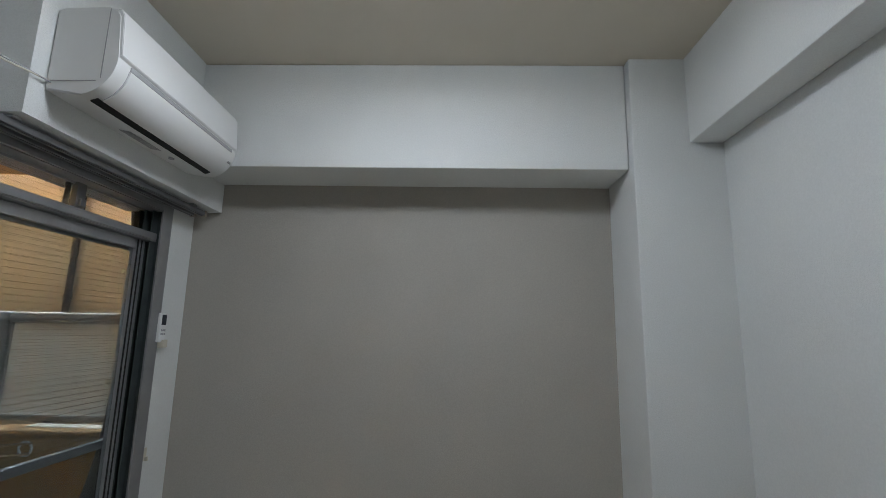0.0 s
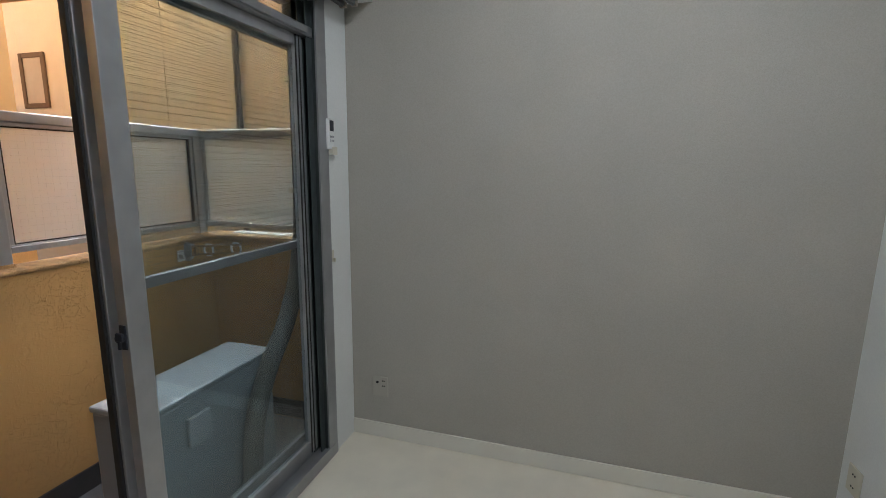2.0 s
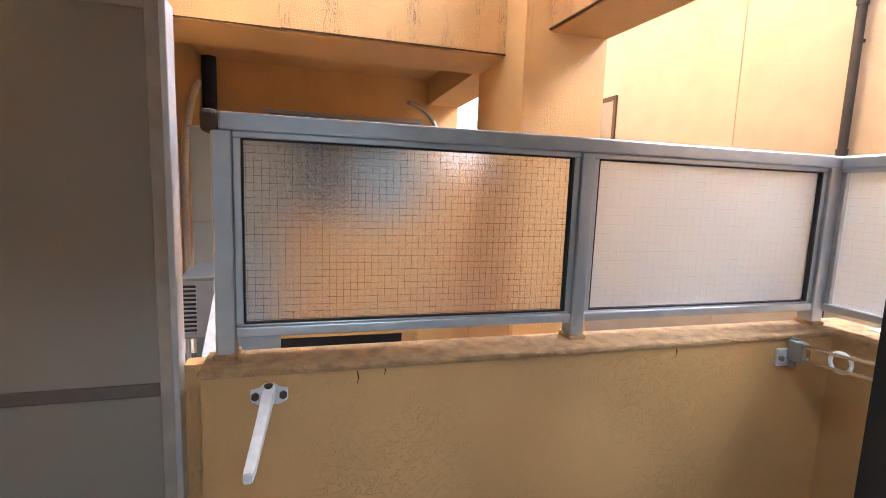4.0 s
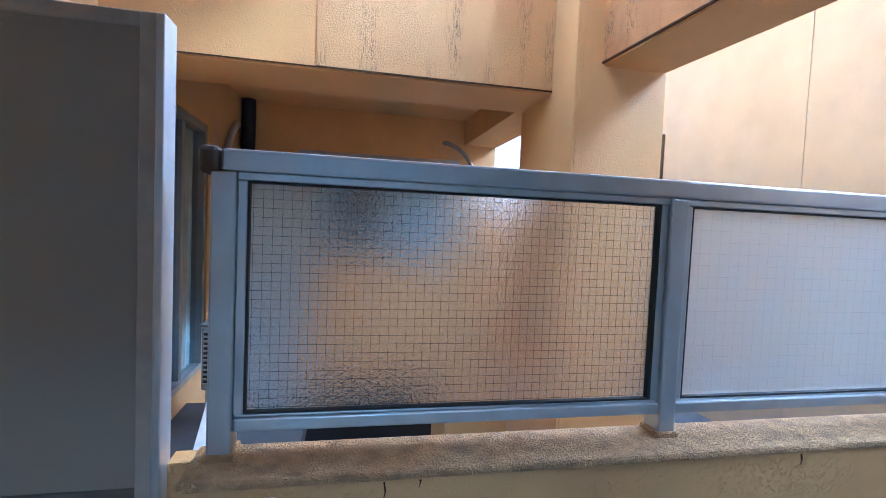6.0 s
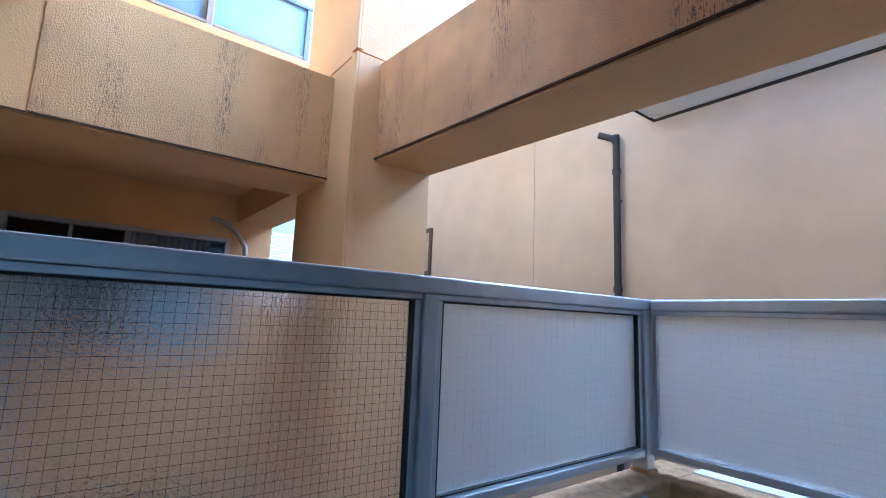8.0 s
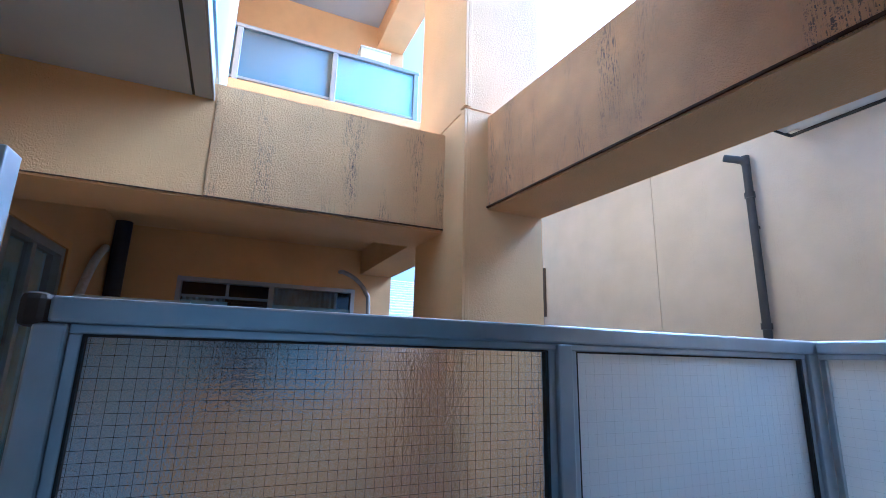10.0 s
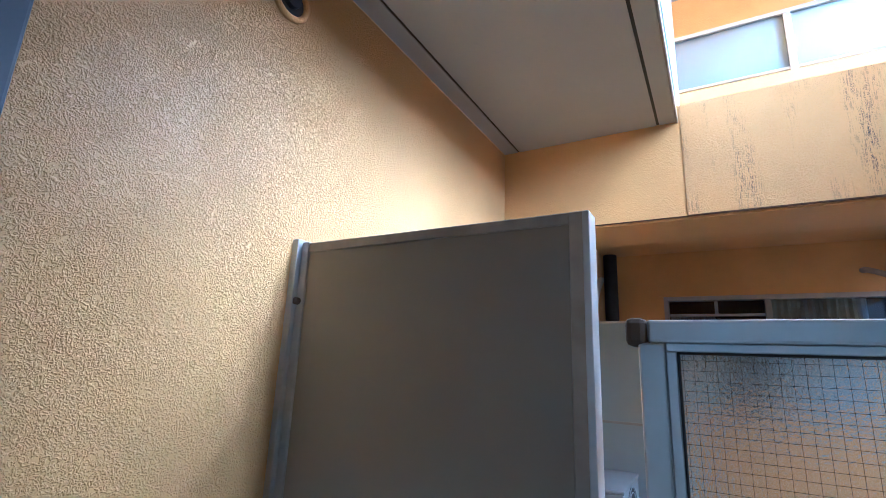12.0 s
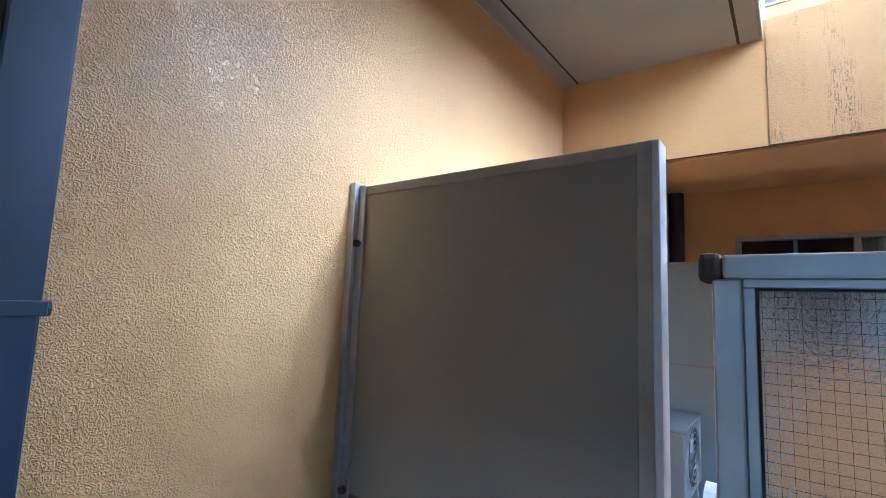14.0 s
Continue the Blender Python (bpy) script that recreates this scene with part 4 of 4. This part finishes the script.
# ---- outdoor units ----
def outdoor_unit(x0, x1, y0, y1, z0, z1, label, grille_x):
    """A split-unit condenser; its fan side is at grille_x."""
    u = thing("outdoor_unit", ((x0 + x1) / 2, (y0 + y1) / 2, z0), label, "outdoor unit")
    part("casing", boxes((x0 + 0.004, x1 - 0.004, y0 + 0.004, y1 - 0.004, z0 + 0.04, z1 - 0.018), bev=0.01), AC_METAL, u)
    part("top_panel", boxes((x0, x1, y0, y1, z1 - 0.02, z1), bev=0.006), AC_METAL, u)
    for y in (y0 + 0.08, y1 - 0.08):
        part("foot", boxes((x0 - 0.015, x1 + 0.015, y - 0.025, y + 0.025, z0, z0 + 0.04), bev=0.004), PLASTIC_GREY, u)
    yc, zc = y0 + (y1 - y0) * 0.40, (z0 + z1) / 2 + 0.02
    s = 1 if grille_x > (x0 + x1) / 2 else -1
    g = part("fan_recess", cyl(bmesh.new(), (grille_x - 0.004 * s, yc, zc), (grille_x + 0.0005 * s, yc, zc), 0.17, 32), DARK, u, "dark fan opening")
    bm = bmesh.new()
    for r in (0.03, 0.065, 0.10, 0.135, 0.17):
        tube(bm, [(grille_x + 0.006 * s, yc + r * math.cos(2 * math.pi * k / 20), zc + r * math.sin(2 * math.pi * k / 20)) for k in range(21)], 0.0025, 6, 2)
    for k in range(8):
        a = math.pi * k / 8
        cyl(bm, (grille_x + 0.004 * s, yc - 0.17 * math.cos(a), zc - 0.17 * math.sin(a)), (grille_x + 0.004 * s, yc + 0.17 * math.cos(a), zc + 0.17 * math.sin(a)), 0.002, 6)
    part("fan_grille", bm, PLASTIC_GREY, u)
    return u


ou = outdoor_unit(-1.520, -1.300, 1.190, 1.765, BFLOOR, 0.440, "outdoor unit on the balcony floor, its paint darkened for shade", -1.520)
part("valve_cover", boxes((-1.304, -1.288, 1.33, 1.42, 0.26, 0.36), bev=0.005), PLASTIC_GREY, ou)
hs = thing("pipe_bundle", (-1.28, 1.87, 0.44), "grey taped refrigerant pipe bundle curving to the outdoor unit", "pipe")
part("pipe", tube(bmesh.new(), [(-1.195, 1.880, 1.80), (-1.250, 1.925, 1.775), (-1.282, 1.978, 1.70), (-1.285, 1.992, 1.60), (-1.285, 1.992, 1.25), (-1.283, 1.980, 0.93), (-1.275, 1.915, 0.70), (-1.260, 1.80, 0.53), (-1.256, 1.67, 0.38), (-1.254, 1.58, 0.20), (-1.254, 1.55, -0.10)], 0.036, 16, 8), TAPE, hs)
for z in (1.5, 1.05):
    part("clip", boxes((-1.325, OUT - 0.0005, 1.95, 2.034, z, z + 0.02), bev=0.002), PLASTIC_IVORY, hs)

# ---- neighbour's side ----
# Floor takes a near-black coat to paint the shade lying on it.
solid("neighbour_floor", boxes((-4.85, NIBX - 0.001, LY + 0.001, 0.419, BFLOOR - 0.15, BFLOOR)), UPSTAND, "neighbour's balcony floor with shade in its dark colour", "balcony floor")
np_ = thing("neighbour_partition", (-4.70, 0.07, BFLOOR), "light grey partition board of the next balcony", "partition")
part("board", boxes((-4.708, -4.693, -0.20, 0.40, BFLOOR, 0.890)), BOARD_LIGHT, np_)
part("board", boxes((-4.708, -4.693, -0.20, 0.40, 0.904, 1.566)), BOARD_LIGHT, np_)
part("joint_strip", boxes((-4.712, -4.688, -0.20, 0.40, 0.889, 0.905)), ALU, np_)
part("top_strip", boxes((-4.714, -4.686, -0.21, 0.41, 1.565, 1.58), bev=0.002), ALU_LIGHT, np_)
un = thing("outdoor_unit", (-4.38, -0.05, BFLOOR), "white outdoor unit on a stand beyond the partition", "outdoor unit")
part("casing", boxes((-4.656, -4.104, -0.151, 0.046, 0.20, 0.582), bev=0.012), AC_METAL, un)
part("top_panel", boxes((-4.66, -4.10, -0.155, 0.05, 0.58, 0.60), bev=0.006), AC_METAL, un)
part("side_recess", boxes((-4.1035, -4.1015, -0.138, -0.060, 0.235, 0.555)), DARK, un, "dark slots in the side")
for k in range(12):
    part("louvre", boxes((-4.1012, -4.094, -0.141, -0.057, 0.238 + 0.028 * k, 0.250 + 0.028 * k), bev=0.002), AC_METAL, un)
part("fan_recess", cyl(bmesh.new(), (-4.36, 0.045, 0.41), (-4.36, 0.0475, 0.41), 0.165, 32), DARK, un, "dark fan opening")
bm = bmesh.new()
for r in (0.03, 0.065, 0.10, 0.135, 0.165):
    tube(bm, [(-4.36 + r * math.cos(2 * math.pi * k / 20), 0.052, 0.41 + r * math.sin(2 * math.pi * k / 20)) for k in range(21)], 0.003, 6, 2)
part("fan_grille", bm, AC_METAL, un)
for x, y in ((-4.62, -0.12), (-4.14, -0.12), (-4.62, 0.015), (-4.14, 0.015)):
    part("stand_leg", boxes((x - 0.012, x + 0.012, y - 0.012, y + 0.012, BFLOOR, 0.202)), PLASTIC_GREY, un)

nw = thing("window_2", (-4.77, LY, 0.0), "grey aluminium balcony window with a blue curtain behind", "window")
nw["kind"] = "structure"
part("casing", boxes((-5.30, -5.24, LY + 0.0005, LY + 0.015, -0.02, 2.0), (-5.24, -4.24, LY + 0.0005, LY + 0.015, 1.94, 2.0), bev=0.003), OCHRE_SMOOTH, nw)
part("window_frame", boxes((-5.238, -5.18, LY - 0.09, LY + 0.002, 0.002, 1.938), (-5.18, -4.302, LY - 0.09, LY + 0.002, 1.88, 1.938), (-4.36, -4.302, LY - 0.09, LY + 0.002, 0.002, 1.88),
     (-4.80, -4.74, LY - 0.07, LY - 0.02, 0.002, 1.88), (-5.18, -4.302, LY - 0.09, LY + 0.002, 0.002, 0.05), bev=0.003), ALU, nw)
p = part("pane", boxes((-5.18, -4.36, LY - 0.05, LY - 0.045, 0.05, 1.88)), GLASS_FAR, nw)
p.visible_shadow = False
bm = bmesh.new()
pts = [(-5.23 + 0.93 * k / 60, LY - 0.085 + 0.012 * math.sin(k * 1.3)) for k in range(61)]
extrude(bm, pts + [(x, y - 0.004) for x, y in reversed(pts)], 'z', 0.01, 1.93)
solid("curtain", bm, CURTAIN_BLUE, "pale blue curtain hanging behind the neighbour's window", "curtain", "thing")
# Black sheet in place of an unlit room depth.
solid("room_shade_sheet", boxes((-5.4, -4.2, LY - 0.30, LY - 0.28, -0.1, 2.1)), DARK, "black sheet painting the unlit depth of the neighbour's room", "wall")

h1 = thing("pipe_cover", (-5.3, -0.4, 0.3), "white hose running down beside the neighbour's window", "hose")
part("hose", tube(bmesh.new(), [(-6.16, LY + 0.02, 2.13), (-5.98, LY + 0.05, 2.10), (-5.70, LY + 0.06, 1.92), (-5.48, LY + 0.06, 1.62), (-5.40, LY + 0.05, 1.25), (-5.38, LY + 0.05, 0.3), (-5.38, LY + 0.05, -0.9)], 0.032, 12, 8), WHITE_METAL, h1)
h2 = thing("pipe_cover", (FARX, 2.0, 1.6), "ivory hose bending down beside the far window", "hose")
part("hose", tube(bmesh.new(), [(FARX - 0.01, 1.72, 2.18), (FARX + 0.04, 1.76, 2.17), (FARX + 0.05, 1.90, 2.10), (FARX + 0.05, 2.02, 1.96), (FARX + 0.05, 2.06, 1.75), (FARX + 0.05, 2.06, 0.6)], 0.025, 12, 8), CREAM_METAL, h2)
dr = thing("drain_pipe", (-6.40, LY + 0.07, -3.0), "black drain pipe in the corner of the opposite flat", "drain pipe")
part("pipe", cyl(bmesh.new(), (-6.40, LY + 0.075, -3.0), (-6.40, LY + 0.075, 2.45), 0.07, 20), BLACK_PIPE, dr)

# ---- far window ----
fw = thing("window_3", (FARX, 1.0, 0.85), "white aluminium sliding window with dark blinds, in the ochre wall", "window")
fw["kind"] = "structure"
part("window_frame", boxes((FARX - 0.08, FARX + 0.012, 0.121, 0.165, 0.851, 1.989), (FARX - 0.08, FARX + 0.012, 1.86, 1.904, 0.851, 1.989), (FARX - 0.08, FARX + 0.012, 0.165, 1.86, 1.945, 1.989),
     (FARX - 0.08, FARX + 0.012, 0.165, 1.86, 0.851, 0.90), (FARX - 0.05, FARX + 0.004, 0.985, 1.035, 0.90, 1.945), (FARX - 0.05, FARX - 0.02, 0.165, 0.985, 1.79, 1.815), (FARX - 0.05, FARX - 0.02, 0.57, 0.60, 1.815, 1.945), bev=0.003), ALU_LIGHT, fw)
p = part("pane", boxes((FARX - 0.045, FARX - 0.04, 0.165, 1.86, 0.90, 1.945)), GLASS_FAR, fw)
p.visible_shadow = False
# Blue sheets added behind the glass as its painted sky reflection.
for y0, y1 in ((0.165, 0.60), (1.035, 1.86)):
    part("sky_reflection_sheet", boxes((FARX - 0.037, FARX - 0.033, y0, y1, 0.90, 1.76)), SKY_REFLECTION_BLUE, fw, "pale blue sheet painting the sky reflected in the lower pane")
part("lintel_line", boxes((FARX + 0.0005, FARX + 0.010, 0.08, 1.94, 1.998, 2.02)), OCHRE_SMOOTH, fw)
bm = bmesh.new()
pts = [(FARX - 0.12 + 0.01 * math.sin(k * 1.5), 1.04 + 0.70 * k / 50) for k in range(51)]
extrude(bm, pts + [(x - 0.004, y) for x, y in reversed(pts)], 'z', 0.86, 1.98)
solid("curtain", bm, CURTAIN, "grey-blue curtain behind the far window", "curtain", "thing")
bm = bmesh.new()
pts = [(FARX - 0.13 + 0.01 * math.sin(k * 1.5), 0.17 + 0.40 * k / 30) for k in range(31)]
extrude(bm, pts + [(x - 0.004, y) for x, y in reversed(pts)], 'z', 0.86, 1.80)
solid("curtain", bm, CURTAIN, "grey-blue half curtain behind the far window", "curtain", "thing")
# Black lining paints the room's darkness.
solid("room_shade_box_far", boxes((FARX - 0.5, FARX - 0.45, -0.1, 2.2, 0.6, 2.2), (FARX - 0.45, FARX - 0.151, -0.1, 2.2, 2.0, 2.05), (FARX - 0.45, FARX - 0.151, -0.1, 2.2, 0.75, 0.8), (FARX - 0.45, FARX - 0.151, -0.1, -0.05, 0.8, 2.0), (FARX - 0.45, FARX - 0.151, 2.15, 2.2, 0.8, 2.0)), DARK, "black box painting the unlit room behind the far window", "wall")

# ---- window and pipe on the facing wall ----
w4 = thing("window_4", (-5.88, 3.98, 1.78), "small brown-grey aluminium window on the pale wall", "window")
w4["kind"] = "structure"
part("window_frame", boxes((-6.07, -6.02, 3.955, 3.979, 1.75, 2.32), (-5.74, -5.69, 3.955, 3.979, 1.75, 2.32), (-6.02, -5.74, 3.955, 3.979, 2.27, 2.32), (-6.02, -5.74, 3.955, 3.979, 1.75, 1.80), bev=0.004), BROWN_CAP, w4)
part("pane", boxes((-6.02, -5.74, 3.968, 3.978, 1.80, 2.27)), PANE_GREY, w4, "grey obscured pane")
gp = thing("rain_pipe", (-3.215, 3.93, -3.0), "charcoal rain pipe on the pale wall", "rain pipe")
part("pipe", tube(bmesh.new(), [(-3.215, 3.925, -3.0), (-3.215, 3.925, 1.0), (-3.215, 3.925, 2.60), (-3.215, 3.923, 2.665), (-3.220, 3.918, 2.690), (-3.245, 3.905, 2.715), (-3.33, 3.865, 2.755)], 0.027, 16, 8), BLACK_PIPE, gp)
for z in (2.42, 1.50):
    part("coupling", cyl(bmesh.new(), (-3.215, 3.925, z), (-3.215, 3.925, z + 0.04), 0.034, 16), BLACK_PIPE, gp)
for z in (2.2, 0.8):
    part("bracket", boxes((-3.225, -3.205, 3.93, 3.979, z, z + 0.02)), BLACK_PIPE, gp)

lt = thing("lean_to_roof", (-4.8, 3.7, -3.0), "low lean-to with a blue-grey sheet roof against the pale wall", "lean-to")
part("roof_sheet", extrude(bmesh.new(), [(3.30, -0.74), (3.975, -0.46), (3.975, -0.44), (3.30, -0.72)], 'x', -5.25, -4.42), BLUE_SHEET, lt)
# Two dark blocks stand in for the shaded gap round the sheet.
part("wall", boxes((-5.20, -4.50, 3.40, 3.97, -3.0, -0.72)), UPSTAND, lt, "dark block painting the shaded gap under the sheet")
part("gap_shade_block", boxes((-5.45, -5.27, 3.45, 3.97, -3.0, -0.60)), UPSTAND, lt, "black block painting the shaded gap beside the sheet")

# ---- opposite upper balcony ----
ur = thing("upper_railing", (-6.28, 1.2, 4.10), "silver railing with frosted panes on the opposite upper balcony", "railing")
part("top_rail", boxes((-6.32, -6.25, LY + 0.02, 2.50, 4.775, 4.82), bev=0.006), ALU_LIGHT, ur)
part("bottom_rail", boxes((-6.31, -6.26, LY + 0.02, 2.50, 4.15, 4.18), bev=0.004), ALU_LIGHT, ur)
for y in (-0.40, 0.38, 1.43, 2.46):
    part("post", boxes((-6.315, -6.255, y - 0.03, y + 0.03, 4.10, 4.776), bev=0.004), ALU_LIGHT, ur)
for y0, y1 in ((-0.37, 0.35), (0.41, 1.40), (1.46, 2.43)):
    p = part("pane", boxes((-6.287, -6.281, y0, y1, 4.18, 4.776)), PANE_DARK, ur)
    p.visible_shadow = False
# Door added to darken the panes before it; navy paints an unlit room.
gd = thing("balcony_door", (-7.49, 0.7, 2.63), "dark door added behind the opposite upper railing to darken its panes", "door")
part("door_frame", boxes((-7.499, -7.46, -0.30, -0.24, 2.64, 4.9), (-7.499, -7.46, 2.10, 2.16, 2.64, 5.0), (-7.499, -7.46, -0.24, 2.10, 4.94, 5.0), (-7.499, -7.46, 0.62, 0.68, 2.64, 4.94)), ALU, gd)
part("dark_pane", boxes((-7.495, -7.48, -0.24, 0.62, 2.64, 4.94), (-7.495, -7.48, 0.68, 2.10, 2.64, 4.94)), NAVY, gd, "navy panel painting the dark room behind the glass")
uu = thing("outdoor_unit", (-7.1, 2.07, 2.63), "white outdoor unit on a tall stand on the opposite balcony", "outdoor unit")
part("casing", boxes((-7.2, -6.9, 1.86, 2.28, 5.02, 5.43), bev=0.01), PLASTIC, uu)
part("top_panel", boxes((-7.21, -6.89, 1.85, 2.29, 5.43, 5.455), bev=0.004), PLASTIC, uu)
for x in (-7.17, -6.93):
    for y in (1.90, 2.24):
        part("stand_leg", boxes((x - 0.015, x + 0.015, y - 0.015, y + 0.015, 2.63, 5.02)), WHITE_METAL, uu)

# ---- a distant house seen through the gap ----
ho = thing("house", (-19, 7.0, -3.0), "distant pale house with a tiled roof", "house")
part("wall", boxes((-22, -16, 3.5, 10.5, -3.0, 2.3)), OCHRE_SMOOTH, ho)
bm = bmesh.new()
extrude(bm, [(-22.5, 2.3), (-19, 4.2), (-15.5, 2.3), (-15.5, 2.2), (-22.5, 2.2)], 'y', 3.0, 11.0)
rf = part("roof", bm, TILE_ROOF, ho, "pale grey tiled roof")
bm = bmesh.new()
for k in range(16):
    x = -15.5 - 0.22 * k
    box(bm, x - 0.12, x + 0.02, 3.0, 11.0, 2.31 + 0.1194 * k, 2.36 + 0.1194 * k)
part("tile_course", bm, TILE_ROOF, rf)
